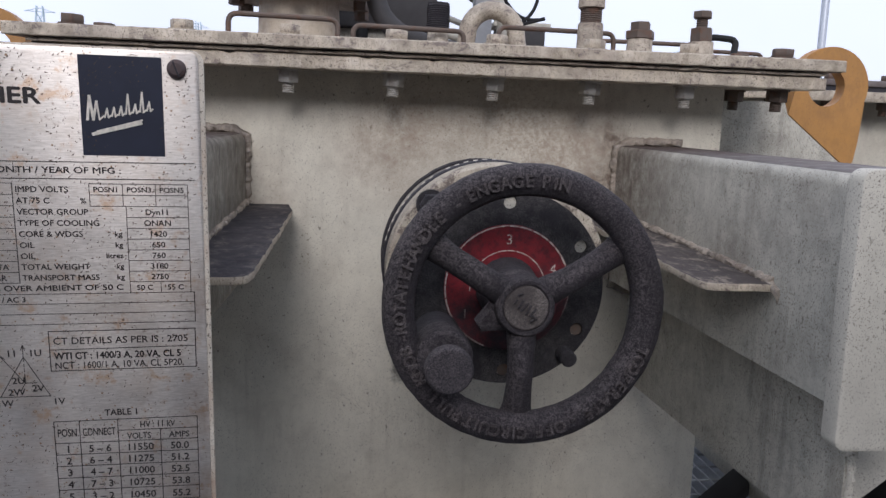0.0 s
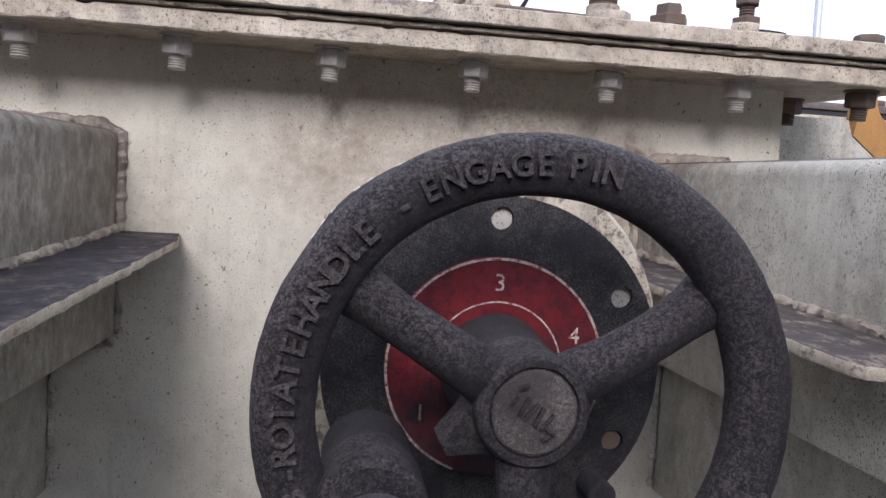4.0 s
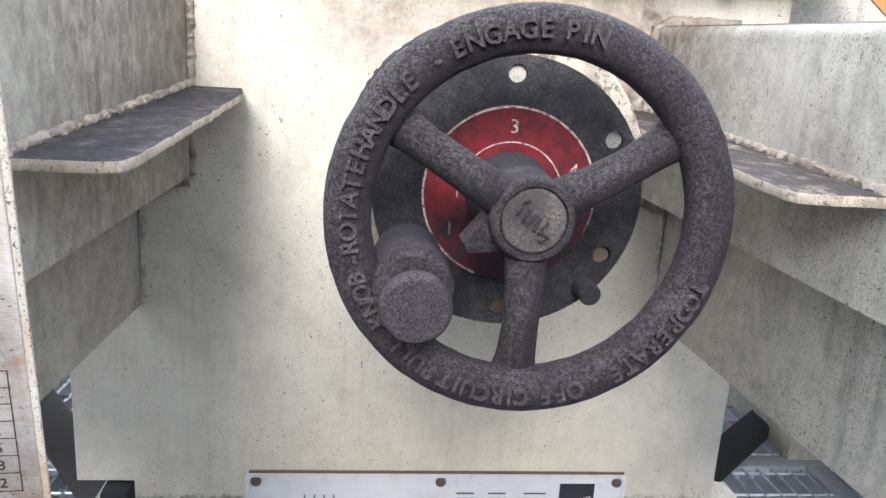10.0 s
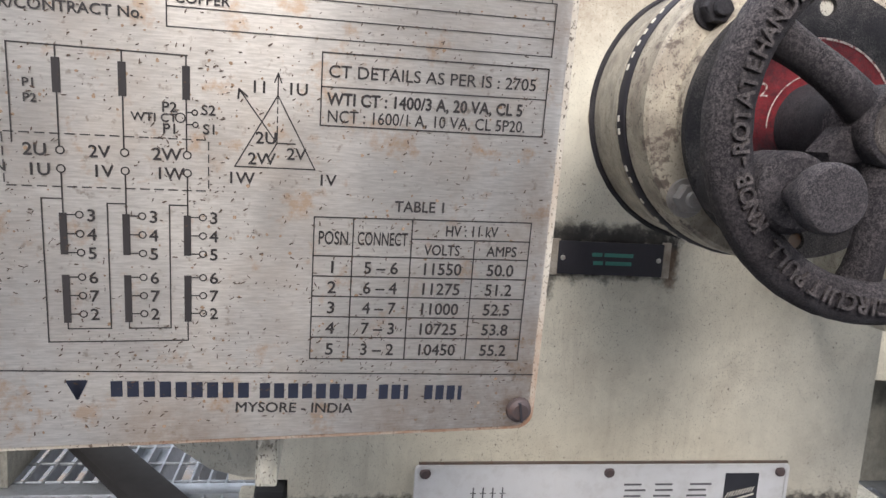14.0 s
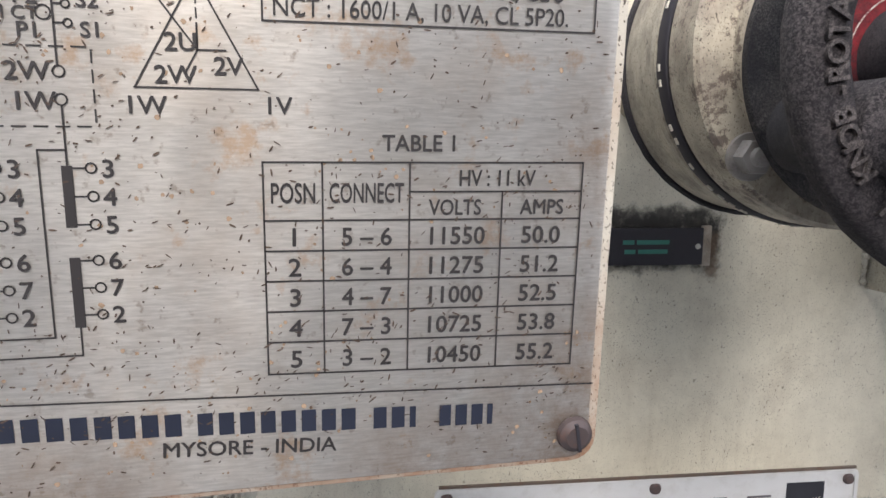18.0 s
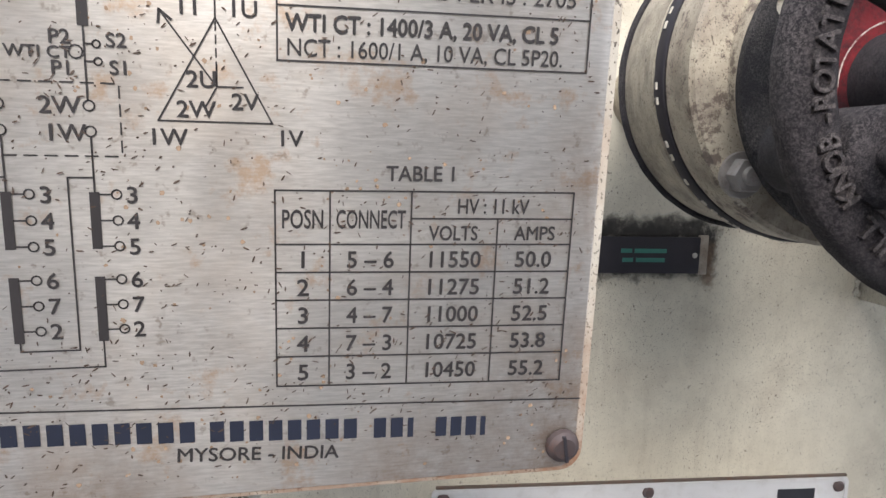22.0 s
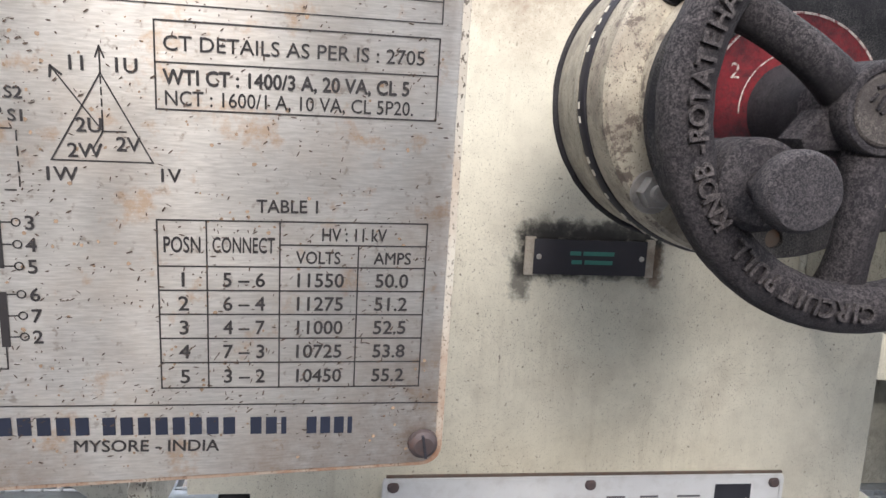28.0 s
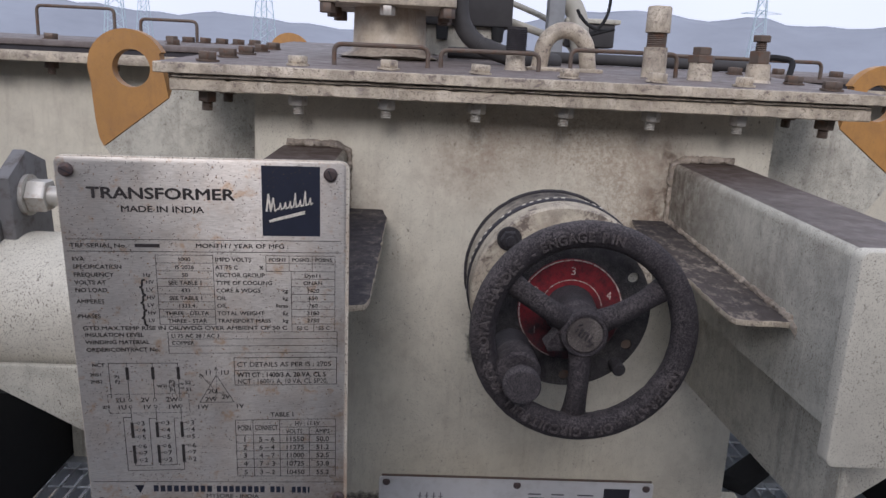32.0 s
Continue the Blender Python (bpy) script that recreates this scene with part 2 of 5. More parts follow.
flakes = mul(nt, ramp(nt, noise_tex(nt, 70, 9, 0.8, (1, 0.6, 1)), 0.51, 0.59), ramp(nt, noise_tex(nt, 14, 4), 0.4, 0.6, 0.35, 0.92))
nt.links.new(mix(nt, flakes, old, (0.34, 0.29, 0.235)), nt.nodes["Principled BSDF"].inputs["Base Color"])
stain(M_grimy, (((-0.16, 0.7, 1.33), 0.2, 0.32, 0.9), ((-0.16, 0.95, 1.34), 0.1, 0.2, 0.8), ((0.32, 0.98, 1.34), 0.03, 0.12, 0.7)), (0.032, 0.03, 0.036), 80.0, 0.5)
M_flange = paint("cream_paint_chipped", (0.58, 0.5, 0.385), dirt=(0.2, 0.145, 0.11), amount=0.7, specks=1.0, grime=0.45, mottle=0.75)
nt = M_flange.node_tree
old = nt.nodes["Principled BSDF"].inputs["Base Color"].links[0].from_socket
nt.links.new(mix(nt, mul(nt, ramp(nt, noise_tex(nt, 60, 9, 0.8, (0.7, 1, 1.2)), 0.555, 0.6), 0.75), old, (0.11, 0.08, 0.078)), nt.nodes["Principled BSDF"].inputs["Base Color"])
M_cover = paint("cover_top_dusty", (0.2, 0.17, 0.16), dirt=(0.09, 0.07, 0.065), amount=0.9, specks=0.8, grime=0.5, mottle=0.7)
M_yellow = paint("ochre_paint", (0.43, 0.215, 0.058), dirt=(0.24, 0.12, 0.05), amount=0.7, specks=0.6, streak=0.3, mottle=0.5)
M_gasket = plain("black_gasket", (0.025, 0.022, 0.028), 0.6)
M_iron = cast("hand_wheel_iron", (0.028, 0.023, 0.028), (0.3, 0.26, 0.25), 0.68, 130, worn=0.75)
# paler copy of the wheel iron: light caught by the raised letters
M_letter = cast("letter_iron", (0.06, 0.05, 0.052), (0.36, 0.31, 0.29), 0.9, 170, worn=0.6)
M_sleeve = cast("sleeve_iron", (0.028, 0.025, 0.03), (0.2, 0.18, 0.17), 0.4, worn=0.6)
M_disc = cast("index_disc_black", (0.02, 0.018, 0.022), (0.34, 0.31, 0.28), 0.48, 260)
M_red = cast("dial_red", (0.36, 0.024, 0.034), (0.1, 0.03, 0.03), 0.95, 110, 0.55)
nt = M_red.node_tree
old = nt.nodes["Principled BSDF"].inputs["Base Color"].links[0].from_socket
nt.links.new(mix(nt, mul(nt, ramp(nt, noise_tex(nt, 130, 9, 0.8), 0.47, 0.6), 0.75), old, (0.085, 0.016, 0.022)), nt.nodes["Principled BSDF"].inputs["Base Color"])
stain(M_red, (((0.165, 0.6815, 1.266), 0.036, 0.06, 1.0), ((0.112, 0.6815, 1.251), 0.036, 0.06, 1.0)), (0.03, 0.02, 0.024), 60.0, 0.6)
M_white = plain("white_marking", (0.75, 0.7, 0.6), 0.6, var=0.4, scale=300)
M_tick, nt, b = nodes_of("worn_white_print")
nt.links.new(mix(nt, ramp(nt, noise_tex(nt, 420, 4, 0.7), 0.47, 0.6), (0.62, 0.52, 0.46), (0.2, 0.05, 0.05)), b.inputs["Base Color"])
b.inputs["Roughness"].default_value = 0.7
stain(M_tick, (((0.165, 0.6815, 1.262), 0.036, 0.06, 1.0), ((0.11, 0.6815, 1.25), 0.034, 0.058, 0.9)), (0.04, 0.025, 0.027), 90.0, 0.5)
M_zinc = metal("zinc_bolt", (0.46, 0.44, 0.4), 0.45, amount=0.6, metallic=0.4)
M_rust = metal("rusty_bolt", (0.13, 0.1, 0.08), 0.6, (0.16, 0.07, 0.035), 0.7, 0.4)
M_nut = metal("dull_nut", (0.34, 0.315, 0.29), 0.5, (0.12, 0.09, 0.075), 0.6, 0.3)
M_galv = metal("galvanised", (0.55, 0.58, 0.62), 0.45, (0.35, 0.36, 0.38), 0.5, 0.7)
m, nt, b = nodes_of("nameplate_steel")
brush = noise_tex(nt, 1500, 3, 0.6, (0.05, 1, 1))
base = mix(nt, ramp(nt, brush, 0.35, 0.65), (0.69, 0.65, 0.6), (0.55, 0.515, 0.47))
base = mix(nt, mul(nt, ramp(nt, noise_tex(nt, 26, 8, 0.7), 0.46, 0.7), 0.4), base, (0.5, 0.4, 0.31))
base = mix(nt, mul(nt, ramp(nt, noise_tex(nt, 60, 7, 0.7), 0.57, 0.66), 0.6), base, (0.5, 0.31, 0.17))
base = mix(nt, mul(nt, ramp(nt, noise_tex(nt, 300, 3, 0.6), 0.62, 0.72), 0.5), base, (0.24, 0.17, 0.12))
nt.links.new(base, b.inputs["Base Color"])
b.inputs["Metallic"].default_value = 0.8
b.inputs["Anisotropic"].default_value, b.inputs["Anisotropic Rotation"].default_value = 0.8, 0.25
nt.links.new(ramp(nt, noise_tex(nt, 40, 5), 0.3, 0.7, 0.34, 0.46), b.inputs["Roughness"])
bump(nt, b, brush, 0.12, 0.0002)
stain(m, (((-0.1, 0.5, 1.17), 0.01, 0.06, 0.8), ((-0.1, 0.5, 1.25), 0.004, 0.03, 0.6), ((-0.1, 0.5, 1.33), 0.004, 0.03, 0.6), ((-0.16, 0.51, 1.158), 0.004, 0.03, 0.6), ((-0.25, 0.5, 1.158), 0.004, 0.035, 0.6), ((-0.235, 0.5, 1.27), 0.004, 0.02, 0.3)), (0.34, 0.23, 0.15), 110.0)
M_plate = m
M_ink = plain("black_ink", (0.035, 0.03, 0.03), 0.5)
M_alu = metal("aluminium_plate", (0.62, 0.61, 0.6), 0.5, (0.4, 0.37, 0.34), 0.3, 0.4, 50)
M_rubber = plain("black_rubber", (0.012, 0.012, 0.013), 0.85)
M_hose = plain("grey_hose", (0.045, 0.042, 0.042), 0.75)


# ---- mesh helpers ----
def bm_new():
    return bmesh.new()


def box(bm, x0, x1, y0, y1, z0, z1, bev=0.0):
    vs = [bm.verts.new((x, y, z)) for x in (x0, x1) for y in (y0, y1) for z in (z0, z1)]
    fs = [bm.faces.new([vs[i] for i in q]) for q in ((0, 1, 3, 2), (4, 6, 7, 5), (0, 4, 5, 1), (2, 3, 7, 6), (0, 2, 6, 4), (1, 5, 7, 3))]
    if bev:
        es = list({e for f in fs for e in f.edges})
        bmesh.ops.bevel(bm, geom=es, offset=bev, segments=2, affect="EDGES", profile=0.5)
    return bm


def prism(bm, pts, y0, y1, bev=0.0, plane="xz"):
    """A plate with the outline pts (u, v), between y0 and y1 across it."""
    def at(u, v, w):
        return {"xz": (u, w, v), "xy": (u, v, w), "yz": (w, u, v)}[plane]
    a = [bm.verts.new(at(u, v, y0)) for u, v in pts]
    b = [bm.verts.new(at(u, v, y1)) for u, v in pts]
    n = len(pts)
    fs = [bm.faces.new(a[::-1]), bm.faces.new(b)]
    for i in range(n):
        fs.append(bm.faces.new((a[i], a[(i + 1) % n], b[(i + 1) % n], b[i])))
    bmesh.ops.recalc_face_normals(bm, faces=fs)
    if bev:
        es = [e for e in {e for f in fs[:2] for e in f.edges}]
        bmesh.ops.bevel(bm, geom=es, offset=bev, segments=2, affect="EDGES", profile=0.5)
    return bm


def lathe(bm, prof, centre=(0, 0, 0), axis="y", seg=48, jitter=0.0):
    """Turn the profile (radius, along) round an axis through centre; the ends close where the radius is zero."""
    rings = []
    for k, (r, h) in enumerate(prof):
        ring = []
        for i in range(seg if r > 1e-7 else 1):
            a = 2 * math.pi * i / seg
            rr = r * (1 + jitter * math.sin(7 * a + k) * random.random())
            u, v = rr * math.cos(a), rr * math.sin(a)
            p = {"y": (u, h, v), "z": (u, v, h), "x": (h, u, v)}[axis]
            ring.append(bm.verts.new((p[0] + centre[0], p[1] + centre[1], p[2] + centre[2])))
        rings.append(ring)
    fs = []
    for p, q in zip(rings, rings[1:]):
        for i in range(seg):
            j = (i + 1) % seg
            if len(p) == 1 and len(q) == 1:
                continue
            if len(p) == 1:
                fs.append(bm.faces.new((p[0], q[i], q[j])))
            elif len(q) == 1:
                fs.append(bm.faces.new((p[i], q[0], p[j])))
            else:
                fs.append(bm.faces.new((p[i], q[i], q[j], p[j])))
    bmesh.ops.recalc_face_normals(bm, faces=fs)
    return bm


def tube(bm, pts, r, seg=12, closed=False, cap=True):
    """A round bar or hose along pts; r is one radius or a list."""
    pts = [Vector(p) for p in pts]
    n = len(pts)
    rs = [r] * n if isinstance(r, (float, int)) else r
    rings, side = [], None
    for i, p in enumerate(pts):
        a = pts[(i - 1) % n] if closed or i else pts[0]
        b = pts[(i + 1) % n] if closed or i < n - 1 else pts[-1]
        d = (b - a).normalized()
        if side is None:
            side = d.orthogonal().normalized()
        side = (side - d * side.dot(d)).normalized()
        up = d.cross(side)
        rings.append([bm.verts.new(p + rs[i] * (math.cos(t) * side + math.sin(t) * up)) for t in (2 * math.pi * k / seg for k in range(seg))])
    fs = []
    for i in range(n if closed else n - 1):
        p, q = rings[i], rings[(i + 1) % n]
        for k in range(seg):
            fs.append(bm.faces.new((p[k], p[(k + 1) % seg], q[(k + 1) % seg], q[k])))
    if cap and not closed:
        fs += [bm.faces.new(rings[0][::-1]), bm.faces.new(rings[-1])]
    bmesh.ops.recalc_face_normals(bm, faces=fs)
    return bm


def bend(pts, r=0.01, n=5):
    """Round the corners of a polyline."""
    pts = [Vector(p) for p in pts]
    out = [pts[0]]
    for a, b, c in zip(pts, pts[1:], pts[2:]):
        p, q = b + (a - b).normalized() * r, b + (c - b).normalized() * r
        for k in range(n + 1):
            t = k / n
            out.append((1 - t) ** 2 * p + 2 * t * (1 - t) * b + t * t * q)
    return out + [pts[-1]]


def mesh_from(name, bm, material, smooth=True):
    me = bpy.data.meshes.new(name)
    bm.to_mesh(me)
    bm.free()
    me.materials.append(material)
    if smooth:
        for p in me.polygons:
            p.use_smooth = True
        me.set_sharp_from_angle(angle=radians(35))
    return me


def thing(name, bm, material, label, category, group="", kind="", m=None):
    ob = new(name, mesh_from(name, bm, material))
    if m is not None:
        ob.matrix_world = m
    return tagged(ob, label, category, group, kind)


def empty(name, label, category, group="", kind="", m=None):
    ob = new(name)
    ob.empty_display_size = 0.02
    if m is not None:
        ob.matrix_world = m
    return tagged(ob, label, category, group, kind)


def part(name, bm, material, parent, label="", m=None):
    ob = new(name, bm if isinstance(bm, bpy.types.Mesh) else mesh_from(name, bm, material))
    ob.parent = parent
    if m is not None:
        ob.matrix_basis = m
    if label:
        ob["label"] = label
    return ob


def rough_edge(bm, amp, scale=60.0, axes=(1, 1, 1)):
    for v in bm.verts:
        d = noise.noise_vector(v.co * scale)
        v.co += Vector((d.x * axes[0], d.y * axes[1], d.z * axes[2])) * amp
    return bm


def chipped_bar(x0, x1, y0, y1, z0, z1, bev=0.0015, wave=0.0006, chip=0.004, step=0.003):
    """A bar along x with uneven edges, small pieces of its paint broken away."""
    bm = bm_new()
    n = int((x1 - x0) / step)
    prof = [(y0, z0 + bev), (y0 + bev, z0), (y1, z0), (y1, z1), (y0 + bev, z1), (y0, z1 - bev)]
    rows = []
    for i in range(n + 1):
        x = x0 + (x1 - x0) * i / n
        row = []
        for k, (y, z) in enumerate(prof):
            d = noise.noise_vector((x * 60, k * 3.7, z0 * 50))
            gone = chip * max(0.0, noise.noise((x * 85, z0 * 90 + (k > 2) * 7.3, 2.0)) - 0.28) if k in (0, 1, 4, 5) else 0.0
            row.append(bm.verts.new((x, y + wave * d.y + gone * 0.8, z + wave * d.z + (gone if k < 2 else -gone))))
        rows.append(row)
    for p, q in zip(rows, rows[1:]):
        for k in range(6):
            bm.faces.new((p[k], q[k], q[(k + 1) % 6], p[(k + 1) % 6]))
    bm.faces.new(rows[0])
    bm.faces.new(list(reversed(rows[-1])))
    bmesh.ops.recalc_face_normals(bm, faces=bm.faces)
    return bm


def rounded(u0, u1, v0, v1, r, n=5, corners=(1, 1, 1, 1)):
    """Outline of a rectangle with rounded corners, from the lower left, counter-clockwise."""
    out = []
    for (cx, cy, a0), on in zip(((u0 + r, v0 + r, 180), (u1 - r, v0 + r, 270), (u1 - r, v1 - r, 0), (u0 + r, v1 - r, 90)), corners):
        if not on:
            out.append((u0 if a0 in (180, 90) else u1, v0 if a0 in (180, 270) else v1))
            continue
        for k in range(n + 1):
            a = radians(a0 + 90 * k / n)
            out.append((cx + r * math.cos(a), cy + r * math.sin(a)))
    return out


def ragged(pts, step, amp, scale=90.0, still=None):
    """Subdivide an outline and make it uneven."""
    out = []
    for (ua, va), (ub, vb) in zip(pts, pts[1:] + pts[:1]):
        n = max(1, int(math.hypot(ub - ua, vb - va) / step))
        for k in range(n):
            u, v = ua + (ub - ua) * k / n, va + (vb - va) * k / n
            if still is None or not still(u, v):
                u, v = u + amp * noise.noise((u * scale, v * scale, 1)), v + amp * noise.noise((u * scale, v * scale, 5))
            out.append((u, v))
    return out


FONT_CACHE = {}


def text_mesh(body, size, align="LEFT", depth=0.0, squeeze=1.0, weight=0.0):
    """Flat or raised letters of the built-in font, in the plane x, z, facing -y."""
    key = (body, size, align, depth, squeeze, weight)
    if key in FONT_CACHE:
        return FONT_CACHE[key]
    cu = bpy.data.curves.new("letters", "FONT")
    cu.body, cu.size, cu.align_x, cu.extrude, cu.offset = body, size / 0.73, align, depth, weight * size if depth else 0.0
    cu.resolution_u = 3
    ob = new("letters", cu)
    bpy.context.view_layer.update()
    me = bpy.data.meshes.new_from_object(ob.evaluated_get(bpy.context.evaluated_depsgraph_get()))
    bpy.data.objects.remove(ob)
    me.transform(Matrix(((squeeze, 0, 0, 0), (0, 0, -1, 0), (0, 1, 0, 0), (0, 0, 0, 1))))
    if weight and not depth:
        w = weight * size
        bm = bm_new()
        for k, (dx, dz) in enumerate(((0, 0), (w, 0), (-w, 0), (0, w), (0, -w))):
            step = Matrix.Translation((dx, -0.00001 * k, dz))
            me.transform(step)
            bm.from_mesh(me)
            me.transform(step.inverted())
        bm.to_mesh(me)
        bm.free()
    FONT_CACHE[key] = me
    return me


# ---- ground, grating, distance ----
FLOOR = 0.55
thing("ground", box(bm_new(), -900, 900, -900, 2500, -0.9, -0.5), plain("dark_gravel", (0.1, 0.095, 0.09), 0.9, scale=6), "dark gravel ground under the raised platform", "ground", kind="structure")
m, nt, b = nodes_of("pit_water")
silt = ramp(nt, noise_tex(nt, 2.6, 4, 0.6), 0.5, 0.58)
nt.links.new(mix(nt, silt, (0.012, 0.014, 0.016), (0.17, 0.125, 0.085)), b.inputs["Base Color"])
nt.links.new(ramp(nt, silt, 0.0, 1.0, 0.03, 0.6), b.inputs["Roughness"])
b.inputs["IOR"].default_value = 1.6
bump(nt, b, noise_tex(nt, 5, 3), 0.12, 0.02)
thing("water", box(bm_new(), -3.5, 4.0, -1.9, 6.0, -0.5, -0.25), m, "still rain water lying in the pit below the grating", "water", kind="structure")

# the haze of distance is put into the hillside colour
hill_m = plain("haze_painted_hillside", (0.27, 0.29, 0.335), 0.95, var=0.2, scale=0.01)
bm = bm_new()
prev = None
for k in range(121):
    a = radians(15 + 150 * k / 120)
    h = 52 + 26 * noise.noise((k * 0.09, 3.1, 0)) + 9 * noise.noise((k * 0.35, 7.7, 0)) + 2.5 * noise.noise((k * 1.3, 1.7, 0))
    h *= 0.95 + 0.4 * max(0.0, min(1.0, (80 - 15 - 150 * k / 120) / 15 + 0.5))
    h *= 1.0 - 0.17 * max(0.0, min(1.0, (73 - 15 - 150 * k / 120) / 12))
    ring = [bm.verts.new((r * math.cos(a), r * math.sin(a), z)) for r, z in ((700, -2), (760, 0.45 * h), (840, 0.82 * h), (900, h), (1100, -2))]
    if prev:
        for j in range(4):
            bm.faces.new((prev[j], ring[j], ring[j + 1], prev[j + 1]))
    prev = ring
thing("hills", rough_edge(bm, 5.0, 0.02), hill_m, "bare hills along the skyline, haze painted into their blue", "hills", kind="structure")

tower_m = plain("pale_lattice_steel", (0.42, 0.52, 0.58), 0.6, var=0.1)
tower = empty("transmission_tower", "pale steel lattice tower far off on the skyline", "tower", "lattice towers on the skyline", m=pose(0, 0, 0))
for sx in (-1, 1):
    for sy in (-1, 1):
        part("leg", tube(bm_new(), [(sx * 4.2, sy * 4.2, 0), (sx * 2.2, sy * 2.2, 26), (sx * 1.0, sy * 1.0, 44)], 0.2, 6), tower_m, tower)
for k in range(9):
    z0, z1 = 4.6 * k, 4.6 * (k + 1)
    w0, w1 = 4.2 - 0.077 * z0, 4.2 - 0.077 * z1
    for sy in (-1, 1):
        part("brace", tube(bm_new(), [(-w0, sy * w0, z0), (w1, sy * w1, z1)], 0.12, 5), tower_m, tower)
        part("brace", tube(bm_new(), [(w0, sy * w0, z0), (-w1, sy * w1, z1)], 0.12, 5), tower_m, tower)
for z, w in ((30, 8.0), (36, 7.0), (42, 5.0)):
    part("crossarm", tube(bm_new(), [(-w, 0, z), (0, 0.3, z + 1.3), (w, 0, z), (0, -0.3, z - 0.1), (-w, 0, z)], 0.14, 5), tower_m, tower)
tower.matrix_world = pose(-118, 300, 2, 0, 0, 12)
for x, y, r in ((-66, 320, 40), (142, 330, -15), (-150, 420, 0)):
    copy_thing(tower, pose(x, y, 2, 0, 0, r))

# grating: bearing bars along y, twisted cross rods along x, a band at the panel's edge
grating = empty("grating_floor", "galvanised steel bar grating of the platform", "floor", kind="structure", m=pose(0, 0, FLOOR))
bar_me = mesh_from("bearing_bar", box(bm_new(), -0.0022, 0.0022, -1.7, 1.7, -0.03, 0.0), M_galv, False)
rod_me = mesh_from("cross_rod", tube(bm_new(), [(-2.3, 0, -0.004), (2.3, 0, -0.004)], 0.0035, 6), M_galv)
for k in range(131):
    part("bearing_bar", bar_me, None, grating, m=pose(-2.27 + 0.035 * k, 1.45, 0))
for k in range(41):
    part("cross_rod", rod_me, None, grating, m=pose(0, -0.22 + 0.083 * k, 0))
for y in (0.2, 1.625, 2.6):
    part("banding_bar", box(bm_new(), -2.3, 2.3, y, y + 0.045, -0.032, 0.003, 0.001), M_galv, grating)
part("banding_bar", box(bm_new(), 1.03, 1.078, -0.2, 1.6245, -0.032, 0.003, 0.001), M_galv, grating)
for x in (-0.62, 0.83):
    part("support_beam", box(bm_new(), x, x + 0.09, -0.25, 3.15, -0.16, -0.034), M_galv, grating)

for x in (-0.575, 0.875):
    for y in (0.1, 2.9):
        part("leg", box(bm_new(), x - 0.05, x + 0.05, y - 0.05, y + 0.05, -0.499 - FLOOR, -0.161), M_galv, grating)

# added behind the camera, unseen: a plain dark wall that shades the lower tank
thing("light_block_wall", box(bm_new(), -6.0, 6.0, -2.2, -2.0, -0.5, 2.56), plain("grey_render", (0.16, 0.155, 0.15), 0.9, scale=3), "unseen grey wall added behind the camera to block low light", "wall", kind="structure")

# ---- transformer tank ----
WY, XL, XR, WB = 1.02, -0.293, 0.488, 0.84
CX = 0.0975
RISE, FY0 = 0.06, 0.925


def sloped(bm):
    for v in bm.verts:
        v.co.z += RISE * (v.co.y - FY0)
    return bm


def top_z(y):
    return 1.55 + RISE * (y - FY0)


def weld(parent, pts, r=0.005, mat=None):
    """A lumpy weld bead along pts."""
    pts = [Vector(p) for p in pts]
    out = []
    for a, b in zip(pts, pts[1:]):
        n = max(2, int((b - a).length / 0.0025))
        out += [a.lerp(b, k / n) for k in range(n)]
    out.append(pts[-1])
    rs = [r * (0.75 + 0.06 * math.sin(i * 1.7) + 0.4 * noise.noise((i * 0.22, r * 900, 0.5))) for i in range(len(out))]
    part("weld_bead", rough_edge(tube(bm_new(), out, rs, 10), 0.0021, 260.0), mat or M_weld, parent)


M_weld = paint("weld_paint", (0.4, 0.34, 0.27), dirt=(0.14, 0.1, 0.075), amount=0.95, specks=0.9, grime=0.8, mottle=0.7)
tank_wall = empty("wall_tank_pocket", "cream painted steel wall of the transformer tank, rain stained", "tank wall", kind="structure")
notch = [(XL, 1.53), (XL, 0.882), (XL + 0.065, 0.882), (XL + 0.065, WB), (XR, WB), (XR, 1.53)]
bm = prism(bm_new(), notch, WY, WY + 0.012)
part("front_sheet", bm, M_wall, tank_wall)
part("side_sheet", box(bm_new(), XL, XL + 0.012, WY + 0.0125, 1.5, 0.882, 1.53), M_wall, tank_wall)
part("side_sheet", box(bm_new(), XR - 0.012, XR, WY + 0.0125, 1.5, WB, 1.53), M_wall, tank_wall)
weld(tank_wall, [(XL + 0.07, WY - 0.001, WB + 0.002), (XR - 0.01, WY - 0.001, WB + 0.002)], 0.007, M_grimy)
main_tank = empty("wall_main_tank", "cream painted wall of the main transformer tank", "tank wall", kind="structure")
part("front_sheet", box(bm_new(), -1.25, 1.45, 1.5, 1.515, 0.86, 1.545), M_wall, main_tank)
part("side_sheet", box(bm_new(), -1.25, -1.235, 1.5155, 2.28, 0.86, 1.545), M_wall, main_tank)
part("side_sheet", box(bm_new(), 1.435, 1.45, 1.5155, 2.28, 0.86, 1.545), M_wall, main_tank)
part("back_sheet", box(bm_new(), -1.25, 1.45, 2.2805, 2.295, 0.86, 1.545), M_wall, main_tank)
part("bottom_sheet", box(bm_new(), -1.25, 1.45, 1.5, 2.295, 0.845, 0.8595), M_wall, main_tank)
for x0, x1 in ((-1.25, -0.41), (0.602, 1.45)):
    part("top_sheet", box(bm_new(), x0, x1, 1.666, 2.28, 1.53, 1.5445), M_cover, main_tank)
